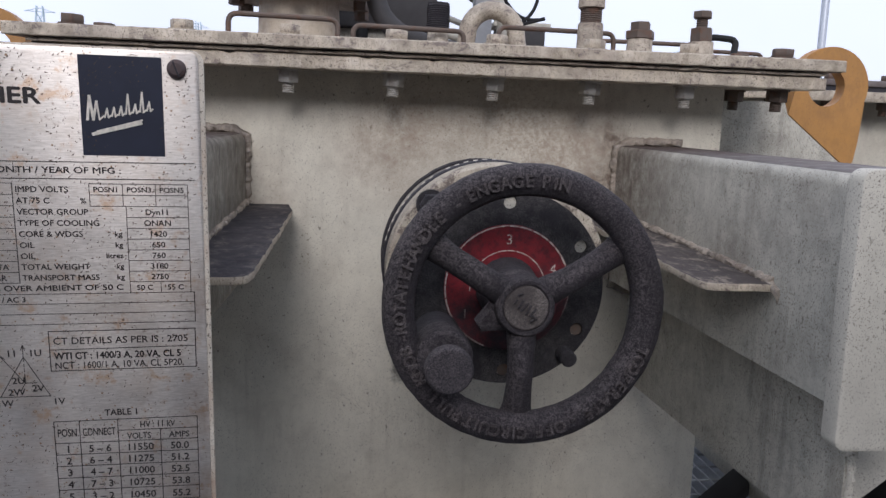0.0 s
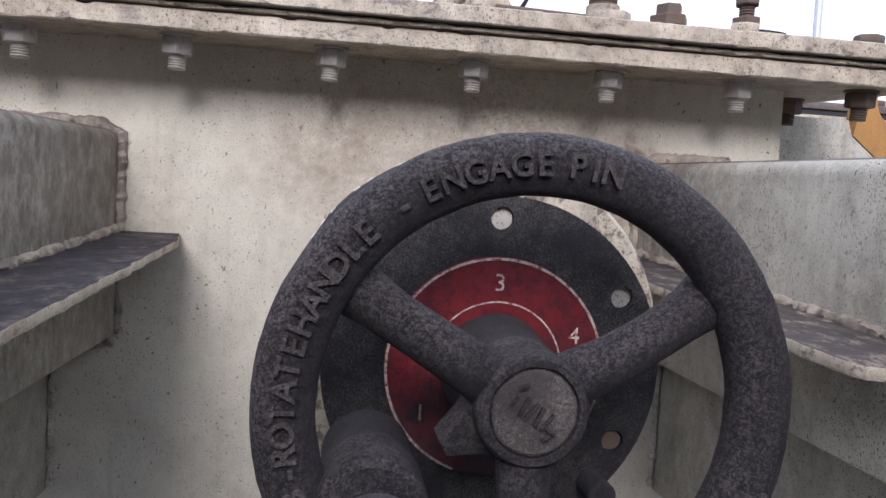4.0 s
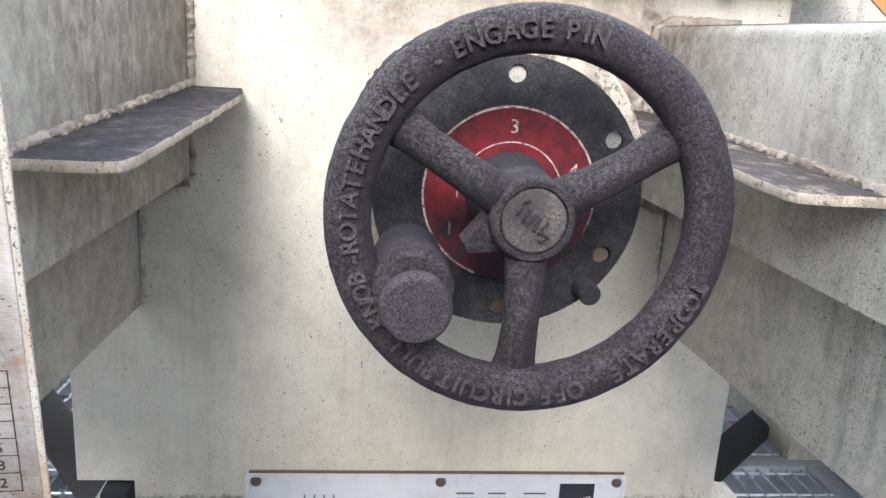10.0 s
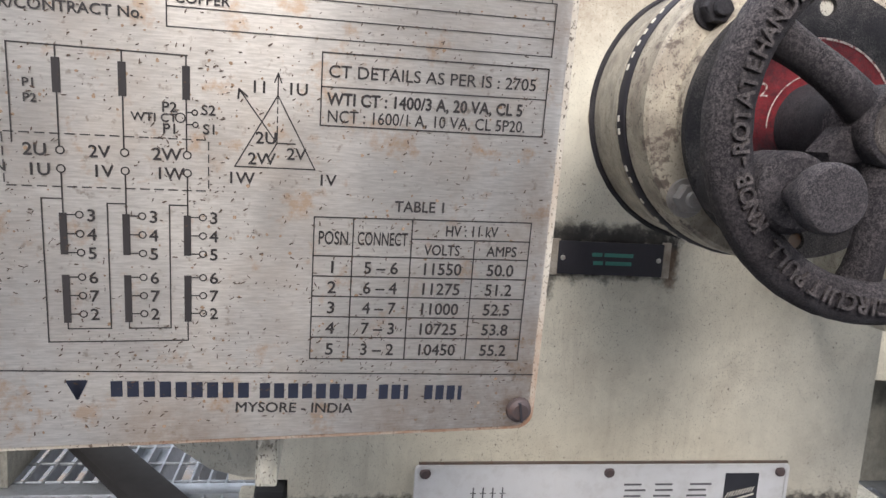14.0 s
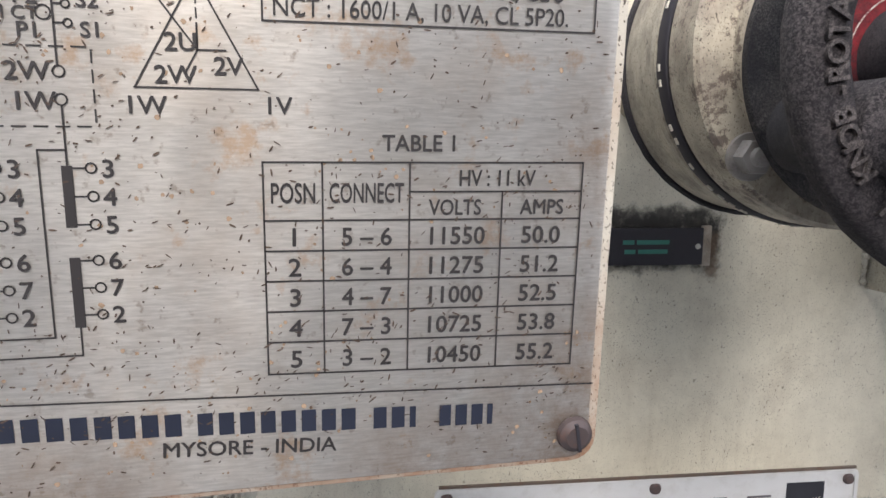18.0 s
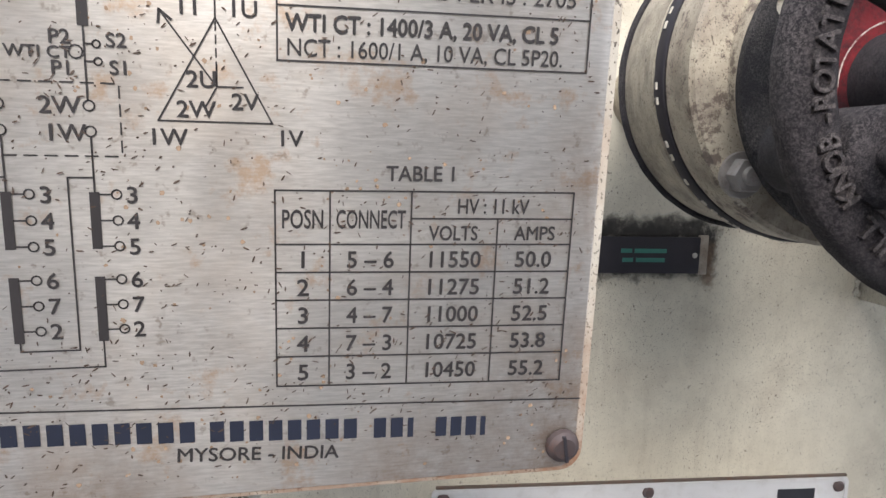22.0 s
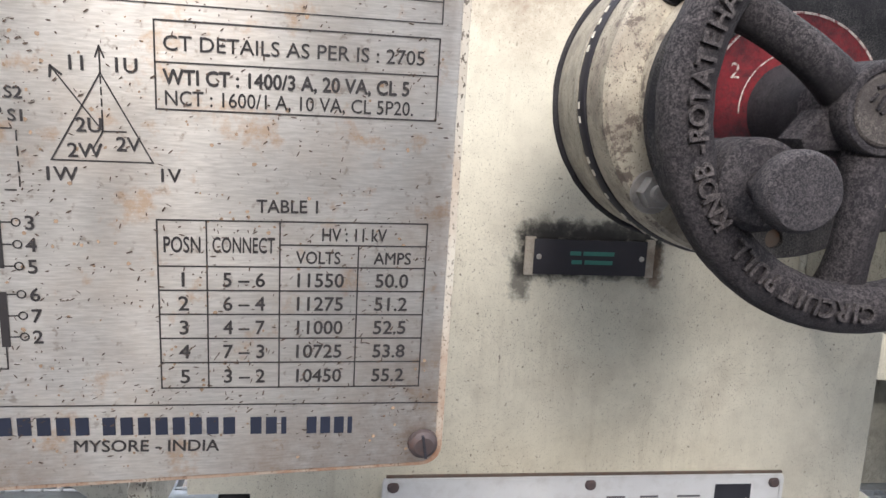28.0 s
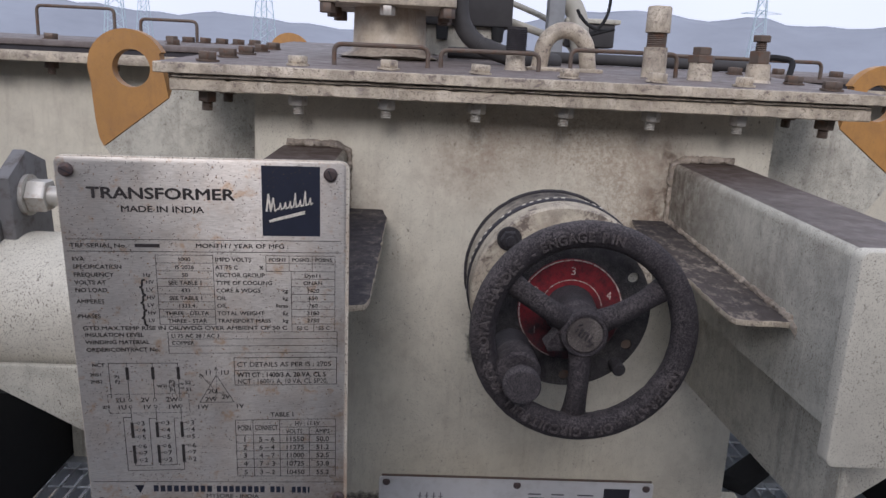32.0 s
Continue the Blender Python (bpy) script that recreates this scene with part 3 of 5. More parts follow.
for x in (-0.9, 1.0):
    part("skid", box(bm_new(), x, x + 0.12, 1.65, 2.25, FLOOR + 0.004, 0.8445, 0.004), M_beam, main_tank)

flange = empty("tank_flange", "chipped cream painted flange round the top of the tank", "flange")
part("front_strip", sloped(chipped_bar(-0.388, 0.58, FY0 + 0.008, 1.02, 1.512, 1.528)), M_flange, flange)
for x0, x1 in ((-0.388, -0.293), (0.488, 0.58)):
    part("side_strip", sloped(box(bm_new(), x0, x1, 1.0205, 1.495, 1.512, 1.528, 0.002)), M_flange, flange)
M_seal = paint("grimy_gasket", (0.2, 0.16, 0.135), dirt=(0.06, 0.045, 0.042), amount=0.9, specks=0.5, grime=0.6, mottle=0.7)
thing("flange_gasket", sloped(box(bm_new(), -0.38, 0.574, FY0 + 0.0122, 1.49, 1.5284, 1.5346)), M_seal, "grimy brown gasket squeezed between cover and flange", "gasket")
thing("squeezed_sealant", sloped(chipped_bar(-0.384, 0.577, FY0 + 0.005, FY0 + 0.0117, 1.5301, 1.5335, 0.0008, 0.0009, 0.004)), M_flange, "thin pale line of sealant squeezed out under the cover", "sealant")
cover = thing("tank_cover", sloped(box(bm_new(), -0.405, 0.597, FY0, 2.0, 1.535, 1.55, 0.002)), M_cover, "dusty bolted steel cover of the tank with chipped edges", "tank cover")
part("front_edge", sloped(chipped_bar(-0.406, 0.598, FY0 - 0.0028, FY0 - 0.0004, 1.5355, 1.5498, 0.001, 0.0005, 0.003)), M_flange, cover, "chipped cream paint")
main_cover = empty("main_tank_cover", "cream painted bolted cover of the main tank", "tank cover")
for x0, x1 in ((-1.33, -0.41), (0.602, 1.53)):
    part("cover_sheet", sloped(box(bm_new(), x0, x1, 1.42, 1.665, 1.537, 1.549, 0.002)), M_cover, main_cover)
    part("flange_strip", sloped(box(bm_new(), x0, x1, 1.415, 1.49, 1.507, 1.527, 0.002)), M_flange, main_cover)
    part("gasket", sloped(box(bm_new(), x0, x1, 1.425, 1.485, 1.5272, 1.5368)), M_gasket, main_cover)


def hex_prof(bm, r, z0, z1, c=(0, 0)):
    lathe(bm, [(0, z0), (r * 0.93, z0), (r, z0 + 0.0012), (r, z1 - 0.0012), (r * 0.93, z1), (0, z1)], (c[0], c[1], 0), "z", 6)
    return bm


def flange_bolt(nut_mat, head_mat):
    """A bolt through cover and flange; its origin is the flange's under side."""
    bo = empty("flange_bolt", "weathered hexagon bolt with nut through the cover flange", "bolt", "bolts round the tank cover")
    part("nut", hex_prof(bm_new(), 0.0135, -0.0165, -0.0025), nut_mat, bo)
    part("washer", lathe(bm_new(), [(0, -0.0025), (0.0155, -0.0025), (0.0155, 0), (0, 0)], axis="z", seg=20), nut_mat, bo)
    prof = [(0, -0.029), (0.0065, -0.029)]
    for k in range(5):
        prof += [(0.0078, -0.0275 + 0.0022 * k), (0.0066, -0.0264 + 0.0022 * k)]
    part("thread", lathe(bm_new(), prof + [(0.007, -0.0165), (0, -0.0165)], axis="z", seg=16), nut_mat, bo)
    part("head_washer", lathe(bm_new(), [(0, 0.0385), (0.016, 0.0385), (0.016, 0.041), (0, 0.041)], axis="z", seg=20), head_mat, bo)
    part("head", hex_prof(bm_new(), 0.0135, 0.041, 0.0515), head_mat, bo)
    return bo


bolt_a = flange_bolt(M_zinc, M_flange)
bolt_b = flange_bolt(M_rust, M_rust)
slots = [(-0.347 + 0.126 * k, 0.967) for k in range(8)] + [(x, 0.967 + 0.118 * k) for x in (-0.347, 0.535) for k in range(1, 5)]
used_a = used_b = False
for k, (x, y) in enumerate(slots):
    m = pose(x + random.uniform(-0.001, 0.001), y, 1.512 + RISE * (y - FY0), math.degrees(math.atan(RISE)), 0, random.uniform(0, 60))
    rusty = x < -0.3 or x > 0.5
    if rusty:
        if used_b:
            copy_thing(bolt_b, m)
        else:
            bolt_b.matrix_world, used_b = m, True
    elif used_a:
        copy_thing(bolt_a, m)
    else:
        bolt_a.matrix_world, used_a = m, True
for x0 in (-1.27, 0.68):
    for k in range(7):
        copy_thing(bolt_b, pose(x0 + 0.12 * k, 1.452, 1.509 + RISE * (1.452 - FY0), 3, 0, 17 * k))

for k in range(6):
    copy_thing(bolt_b, pose(-0.607 + 0.036 * k, 1.63, 1.509 + RISE * (1.63 - FY0), 3, 0, 23 * k))

# ---- fittings on the cover ----
def on_cover(name, label, category, x, y, group=""):
    return empty(name, label, category, group, m=pose(x, y, top_z(y)))


M_turret = paint("rusty_cream_turret", (0.54, 0.46, 0.35), dirt=(0.25, 0.14, 0.07), amount=0.9, specks=0.6, streak=0.7, grime=0.3)
turret = on_cover("bushing_turret", "cream painted turret with a bolted square flange", "turret", -0.11, 1.3)
part("neck", lathe(bm_new(), [(0.066, -0.01), (0.07, 0.0), (0.066, 0.008), (0.064, 0.085), (0, 0.085)], axis="z"), M_turret, turret)
part("flange", prism(bm_new(), rounded(-0.115, 0.115, -0.115, 0.115, 0.01), 0.085, 0.105, 0.002, "xy"), M_flange, turret)
part("gasket", prism(bm_new(), rounded(-0.112, 0.112, -0.112, 0.112, 0.01), 0.1055, 0.111, 0, "xy"), M_gasket, turret)
part("upper_flange", prism(bm_new(), rounded(-0.115, 0.115, -0.115, 0.115, 0.01), 0.1115, 0.13, 0.002, "xy"), M_flange, turret)
part("upper_neck", lathe(bm_new(), [(0.075, 0.13), (0.075, 0.33), (0, 0.33)], axis="z"), M_flange, turret)
for x, y in ((-0.1, -0.1), (0, -0.1), (0.1, -0.1), (-0.1, 0.1), (0.1, 0.1), (0.1, 0), (-0.1, 0)):
    part("bolt", hex_prof(bm_new(), 0.013, 0.068, 0.0845, (x, y)), M_rust if abs(x) > 0.05 else M_zinc, turret)
part("drip", rough_edge(lathe(bm_new(), [(0.062, -0.004), (0.09, 0.002), (0.07, 0.012), (0.064, 0.02)], axis="z", seg=24), 0.004, 60), M_weld, turret)


def rod(name, label, pts, r=0.0035, mat=None, radius=0.012):
    return thing(name, tube(bm_new(), bend(pts, radius), r, 10), mat or M_rust, label, "handle", "bent rod handles on the cover")


def rod_handle(x0, y0, x1, y1, h):
    z0, z1 = top_z(y0), top_z(y1)
    rod("rod_handle", "rusty bent round bar handle standing on the cover", [(x0, y0, z0), (x0, y0, z0 + h), (x1, y1, z1 + h), (x1, y1, z1)])


rod_handle(-0.178, 1.03, -0.04, 1.05, 0.03)
rod_handle(-0.02, 1.08, 0.135, 1.1, 0.027)
rod_handle(-0.885, 1.6, -0.72, 1.6, 0.062)
rod_handle(-0.675, 1.63, -0.552, 1.63, 0.044)
rod_handle(0.185, 1.1, 0.36, 1.12, 0.036)
rod_handle(0.36, 1.2, 0.53, 1.2, 0.032)
rod_handle(0.565, 1.28, 0.69, 1.3, 0.03)
thing("cover_rail", tube(bm_new(), [(0.0, 1.42, top_z(1.42) + 0.012), (0.62, 1.42, top_z(1.42) + 0.012)], 0.011, 12), M_hose, "grey conduit lying across the cover", "conduit")

eye_ob = on_cover("lifting_eye", "cream painted thick steel lifting eye on the cover", "lifting eye", 0.185, 1.16)
arc = [(0.037 * math.cos(a), 0, 0.028 + 0.037 * math.sin(a)) for a in (math.pi * k / 16 for k in range(17))]
part("ring", tube(bm_new(), [(0.042, 0, -0.002)] + arc + [(-0.042, 0, -0.002)], 0.0135, 14), M_flange, eye_ob)
part("pad", box(bm_new(), -0.062, 0.062, -0.02, 0.02, -0.002, 0.005, 0.002), M_flange, eye_ob)


def threads(r, z0, z1, pitch=0.003):
    out, z = [(0, z0), (r, z0)], z0
    while z < z1 - pitch:
        out += [(r + 0.0012, z + pitch * 0.5), (r, z + pitch)]
        z += pitch
    return out + [(r, z1), (0, z1)]


valve = on_cover("threaded_stub", "dark threaded pipe stub on a cream socket", "pipe stub", 0.1, 1.12)
part("socket", lathe(bm_new(), [(0.02, -0.002), (0.016, 0.004), (0.0145, 0.03), (0, 0.03)], axis="z"), M_flange, valve)
part("thread", lathe(bm_new(), threads(0.0155, 0.03, 0.066), axis="z", seg=28), M_sleeve, valve)
vent = on_cover("vent_pipe", "cream capped air vent pipe with a threaded neck", "vent", 0.318, 1.1)
part("socket", lathe(bm_new(), [(0.02, -0.002), (0.019, 0.004), (0.018, 0.046), (0, 0.046)], axis="z"), M_flange, vent)
part("thread", lathe(bm_new(), threads(0.0145, 0.046, 0.068), axis="z", seg=28), M_rust, vent)
part("cap", lathe(bm_new(), [(0, 0.068), (0.0185, 0.068), (0.019, 0.07), (0.0185, 0.105), (0.017, 0.1075), (0, 0.1075)], axis="z", seg=28), M_flange, vent)
plug = on_cover("drain_plug", "rusty hexagon plug on a cream socket", "plug", 0.385, 1.08)
part("socket", lathe(bm_new(), [(0.02, -0.002), (0.0185, 0.003), (0.0175, 0.026), (0, 0.026)], axis="z"), M_flange, plug)
part("nut", hex_prof(bm_new(), 0.021, 0.026, 0.038), M_rust, plug)
part("cap", hex_prof(bm_new(), 0.0145, 0.038, 0.05), M_rust, plug)
stud = on_cover("jacking_bolt", "rusty jacking bolt with a lock nut on a cream boss", "bolt", 0.485, 1.1)
part("boss", lathe(bm_new(), [(0.023, -0.002), (0.019, 0.003), (0.018, 0.028), (0, 0.028)], axis="z"), M_flange, stud)
part("lock_nut", hex_prof(bm_new(), 0.0165, 0.028, 0.048), M_rust, stud)
part("shank", lathe(bm_new(), threads(0.0075, 0.048, 0.062), axis="z", seg=16), M_rust, stud)
part("head", hex_prof(bm_new(), 0.014, 0.062, 0.072), M_rust, stud)
thing("wire_hook", tube(bm_new(), bend([(0.5, 1.13, top_z(1.13)), (0.51, 1.13, top_z(1.13) + 0.04), (0.55, 1.12, top_z(1.12) + 0.036), (0.535, 1.1, top_z(1.1) + 0.004)], 0.012), 0.005, 10), M_rubber, "short black cable hook beside the jacking bolt", "cable")
M_pale = paint("pale_conduit", (0.42, 0.4, 0.34), amount=0.6, specks=0.2)
cable = lambda name, pts, r, mat, label: thing(name, tube(bm_new(), bend(pts, 0.05, 8), r, 14), mat, label, "cable")
cable("armoured_hose", [(0.01, 1.26, 1.86), (0.012, 1.25, 1.62), (0.09, 1.25, 1.585), (0.2, 1.33, 1.58)], 0.016, M_hose, "thick dark armoured hose curving onto the cover")
cable("conduit", [(0.06, 1.75, 1.95), (0.1, 1.72, 1.69), (0.2, 1.7, 1.66), (0.33, 1.68, 1.615)], 0.009, M_pale, "pale flexible conduit behind the lifting eye")
cable("conduit", [(0.0, 1.85, 1.76), (0.15, 1.8, 1.73), (0.27, 1.76, 1.68), (0.31, 1.7, 1.6)], 0.007, M_pale, "pale flexible conduit behind the lifting eye")
cable("thick_hose", [(0.15, 1.6, 2.0), (0.2, 1.6, 1.74), (0.28, 1.6, 1.72), (0.3, 1.58, 1.59)], 0.022, M_pale, "thick pale hose arching down to the cover")
cable("thin_wire", [(0.235, 1.3, 1.66), (0.25, 1.3, 1.63), (0.285, 1.3, 1.64), (0.29, 1.3, 1.9)], 0.003, M_rubber, "thin black wire hanging beside the grey post")
thing("grey_post", box(bm_new(), 0.215, 0.25, 1.55, 1.59, top_z(1.55), 2.4, 0.004), plain("grey_post_paint", (0.3, 0.31, 0.32), 0.5), "grey painted steel post standing on the cover", "post")
jb = on_cover("junction_box", "small grey junction box on a bracket", "junction box", 0.32, 1.62)
part("box", box(bm_new(), -0.05, 0.05, -0.03, 0.03, 0.03, 0.08, 0.004), M_hose, jb)
part("lid", box(bm_new(), -0.06, 0.06, -0.035, 0.035, 0.08, 0.09, 0.002), M_beam, jb)
part("foot", box(bm_new(), -0.02, 0.02, -0.015, 0.015, -0.002, 0.03), M_hose, jb)
gland = on_cover("cable_gland_box", "dark cable box with glands on the cover", "cable box", 0.02, 1.62)
part("box", box(bm_new(), -0.12, 0.12, -0.06, 0.06, 0.06, 0.2, 0.006), M_hose, gland)
part("foot", box(bm_new(), -0.1, 0.1, -0.04, 0.04, -0.002, 0.06), M_beam, gland)
for k in range(4):
    part("gland", lathe(bm_new(), [(0, 0.03), (0.012, 0.03), (0.014, 0.06), (0, 0.06)], (-0.09 + 0.06 * k, -0.05, 0), "z", 14), M_rubber, gland)


# ---- lifting lugs ----
def lug(sgn, label):
    lg = empty("lifting_lug", label, "lifting lug", "yellow lifting lugs", m=pose(CX, 1.13, 0))
    def P(pts):
        return [(sgn * u, v) for u, v in pts]
    hole = [(0.61 + 0.03 * math.cos(a), 1.536 + 0.03 * math.sin(a)) for a in (2 * math.pi * k / 24 for k in range(24))]
    out = [(0.552, 1.492), (0.565, 1.56)]
    out += [(0.617 + 0.062 * math.cos(a), 1.537 + 0.06 * math.sin(a)) for a in (radians(155 - 175 * k / 16) for k in range(17))]
    out += [(0.6735, 1.49), (0.671, 1.455), (0.6665, 1.425), (0.66, 1.41)]
    part("eye_plate", holed(P(out), [P(hole)], 0.0, 0.022), M_yellow, lg, "ochre yellow painted eye")
    part("base_plate", prism(bm_new(), P([(0.388, 1.51), (0.39, 1.1), (0.46, 1.13), (0.659, 1.409), (0.551, 1.4915), (0.545, 1.51)]), 0.001, 0.021), M_beam, lg, "cream painted base plate")
    return lg


def holed(outline, holes, y0, y1):
    """A plate in x, z with holes cut right through."""
    bm = bm_new()
    edges = []
    for loop in (outline, *holes):
        vs = [bm.verts.new((u, y0, v)) for u, v in loop]
        edges += [bm.edges.new((vs[i], vs[(i + 1) % len(vs)])) for i in range(len(vs))]
    fs = bmesh.ops.triangle_fill(bm, use_beauty=True, edges=edges)["geom"]
    fs = [f for f in fs if isinstance(f, bmesh.types.BMFace)]
    top = bmesh.ops.extrude_face_region(bm, geom=fs)["geom"]
    for v in top:
        if isinstance(v, bmesh.types.BMVert):
            v.co.y = y1
    bmesh.ops.recalc_face_normals(bm, faces=bm.faces)
    return bm


lug(1, "ochre yellow lifting lug with a round hole on the tank corner")
lug(-1, "ochre yellow lifting lug with a round hole on the tank corner")

far_lug = lug(-1, "ochre yellow lifting lug on the far corner of the tank")
far_lug.matrix_world = pose(CX + 0.055, 2.3, 0.052)

# ---- side brackets ----
def bracket(sgn, label, ye=0.487):
    """Channel with a shelf, a web under it and an end plate; sgn 1 stands at the greater x."""
    def X(d):
        return CX - 0.005 + sgn * d
    w = 0.2475
    wo = 0.037 if sgn > 0 else 0.056
    br = empty("support_bracket", label, "bracket", "brackets beside the hand wheel")

    def bx(a, b, *r, bev=0.0):
        return box(bm_new(), min(X(a), X(b)), max(X(a), X(b)), *r, bev)
    y0 = ye + 0.019

    def dip(bm):
        for v in bm.verts:
            if v.co.z > 1.37:
                v.co.z -= 0.03 * (WY - v.co.y)
        return bm
    prof = [(X(w + 0.095), 1.436), (X(w + 0.012), 1.436)] + [(X(w + 0.0115 - 0.012 * math.sin(radians(a))), 1.424 + 0.012 * math.cos(radians(a))) for a in (15, 30, 45, 60, 75, 90)] + [(X(w - 0.0005), 1.36), (X(w - 0.0005), 1.25), (X(w + 0.008), 1.25), (X(w + 0.008), 1.36), (X(w + 0.008), 1.42), (X(w + 0.012), 1.428), (X(w + 0.095), 1.428)]
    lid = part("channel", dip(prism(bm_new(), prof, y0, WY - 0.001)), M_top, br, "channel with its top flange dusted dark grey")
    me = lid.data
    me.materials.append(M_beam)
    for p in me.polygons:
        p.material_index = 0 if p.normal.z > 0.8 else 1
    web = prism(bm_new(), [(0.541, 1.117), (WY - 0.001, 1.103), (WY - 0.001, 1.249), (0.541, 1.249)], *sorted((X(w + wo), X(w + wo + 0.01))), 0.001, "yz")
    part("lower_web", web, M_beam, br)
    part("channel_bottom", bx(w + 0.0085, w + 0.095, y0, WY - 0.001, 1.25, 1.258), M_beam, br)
    x0, x1 = sorted((X(w - 0.012), X(w + 0.1)))
    part("end_plate", prism(bm_new(), rounded(x0, x1, 1.224, 1.424, 0.009), ye, ye + 0.018, 0.0025), M_end, br, "speckled cream end plate with rounded corners")
    sh = [(X(w + 0.001), WY - 0.001), (X(w - 0.055), WY - 0.001), (X(w - 0.064), 0.97), (X(w - 0.064), 0.622), (X(w - 0.0625), 0.612), (X(w - 0.058), 0.605), (X(w - 0.049), 0.601), (X(w + 0.001), 0.6)]
    fine = ragged(sh, 0.004, 0.0022, 70.0, lambda u, v: v > 1.0)
    bm = prism(bm_new(), fine, 1.3168, 1.3235, 0.0008, "xy")
    for v in bm.verts:
        v.co.z += 0.021 * (v.co.y - 0.6) / 0.42
    shelf = part("shelf", bm, M_grimy, br, "shelf blackened by grime, edge chipped")
    shelf.data.materials.append(M_flange)
    for p in shelf.data.polygons:
        p.material_index = 1 if p.normal.z < 0.6 else 0
    weld(br, [(X(w - 0.002), WY - 0.003, 1.345), (X(w - 0.002), WY - 0.003, 1.432), (X(w + 0.02), WY - 0.003, 1.441), (X(w + 0.09), WY - 0.003, 1.441)], 0.007)
    weld(br, [(X(w - 0.001), 0.603, 1.325), (X(w - 0.001), 0.8, 1.335), (X(w - 0.001), WY - 0.01, 1.346)], 0.0052)
    weld(br, [(X(w + 0.004), 0.594, 1.305), (X(w - 0.001), 0.596, 1.318), (X(w - 0.003), 0.612, 1.326)], 0.0048)
    weld(br, [(X(w - 0.002), WY - 0.002, 1.25), (X(w + 0.002), WY - 0.002, 1.32)], 0.006)
    weld(br, [(X(w + 0.002), WY - 0.002, 1.248), (X(w + wo - 0.003), WY - 0.002, 1.236)], 0.013)
    weld(br, [(X(w + wo - 0.003), WY - 0.002, 1.235), (X(w + wo - 0.003), WY - 0.002, 1.106)], 0.005, M_beam)
    weld(br, [(X(w + wo + 0.005), 0.54, 1.12), (X(w + wo + 0.005), 0.54, 1.221)], 0.004, M_end)
    return br


smear(M_end, 0.418, 0.436, 1.281, 1.287, 0.008, 0.85, (0.16, 0.12, 0.1), 60.0)
smear(M_end, 0.395, 0.43, 1.2825, 1.285, 0.005, 0.5, (0.2, 0.16, 0.13), 90.0)
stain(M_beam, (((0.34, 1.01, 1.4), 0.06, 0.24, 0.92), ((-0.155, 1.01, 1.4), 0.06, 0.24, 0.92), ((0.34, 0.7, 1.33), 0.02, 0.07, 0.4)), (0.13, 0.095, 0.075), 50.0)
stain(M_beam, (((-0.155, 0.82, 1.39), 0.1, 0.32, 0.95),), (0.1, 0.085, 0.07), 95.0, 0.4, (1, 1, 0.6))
M_top = paint("channel_top_dust", (0.17, 0.145, 0.135), dirt=(0.075, 0.06, 0.055), amount=0.95, specks=0.8, grime=0.7, mottle=0.7)
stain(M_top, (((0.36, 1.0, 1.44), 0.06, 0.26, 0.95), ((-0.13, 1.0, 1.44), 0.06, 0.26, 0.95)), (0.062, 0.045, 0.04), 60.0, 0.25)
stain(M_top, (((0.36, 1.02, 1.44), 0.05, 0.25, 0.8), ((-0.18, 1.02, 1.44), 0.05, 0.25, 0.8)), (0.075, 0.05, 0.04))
for dull in (M_top, M_grimy, M_cover):
    dull.node_tree.nodes["Principled BSDF"].inputs["Specular IOR Level"].default_value = 0.2
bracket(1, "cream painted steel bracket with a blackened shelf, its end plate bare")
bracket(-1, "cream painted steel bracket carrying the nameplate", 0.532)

# ---- tap changer and hand wheel ----
HX, HZ = 0.1285, 1.3015
M_stub = paint("grimy_stub_paint", (0.5, 0.445, 0.345), dirt=(0.15, 0.11, 0.085), amount=0.75, specks=0.9, grime=0.6, mottle=0.7)
# black patches between the rings: grime, with the shadow there painted in
stain(M_stub, (((0.1, 0.79, 1.42), 0.035, 0.075, 1.0), ((0.16, 0.8, 1.2), 0.02, 0.06, 0.8)), (0.035, 0.03, 0.032), 60.0, 0.45)
M_tap = paint("cream_paint_housing", (0.55, 0.485, 0.375), dirt=(0.2, 0.145, 0.11), amount=0.7, specks=0.95, grime=0.5, mottle=0.6)
nt = M_tap.node_tree
old = nt.nodes["Principled BSDF"].inputs["Base Color"].links[0].from_socket
nt.links.new(mix(nt, mul(nt, ramp(nt, noise_tex(nt, 42, 9, 0.8), 0.53, 0.58), 0.85), old, (0.1, 0.072, 0.06)), nt.nodes["Principled BSDF"].inputs["Base Color"])
tap = empty("tap_changer", "cream tap changer housing with a black index disc and red dial", "tap changer", m=pose(HX, 0, HZ))


def circle(r, n, cx=0.0, cz=0.0):
    return [(cx + r * math.cos(2 * math.pi * k / n), cz + r * math.sin(2 * math.pi * k / n)) for k in range(n)]


holes = [circle(0.0062, 16, 0.0785 * math.cos(radians(a)), 0.0785 * math.sin(radians(a))) for a in (90, 30, 150, -30, 210, 270)]
disc = part("index_disc", holed(circle(0.0908, 96), holes, 0.684, 0.69), M_disc, tap, "black index disc, its paint worn")
# added discs: pale above, dark below, for the light seen through each hole
for a in (90, 30, 150, -30, 210, 270):
    part("hole_filler", lathe(bm_new(), [(0, 0.6872), (0.0058, 0.6872), (0.0058, 0.6895)], (0.0785 * math.cos(radians(a)), 0, 0.0785 * math.sin(radians(a))), seg=16), M_end if a in (90, 30, 150) else M_rust, disc, "disc added in the hole, the brightness seen through it painted on")
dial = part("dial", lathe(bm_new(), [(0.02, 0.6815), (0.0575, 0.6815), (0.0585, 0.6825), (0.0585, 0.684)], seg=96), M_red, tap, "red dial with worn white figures")


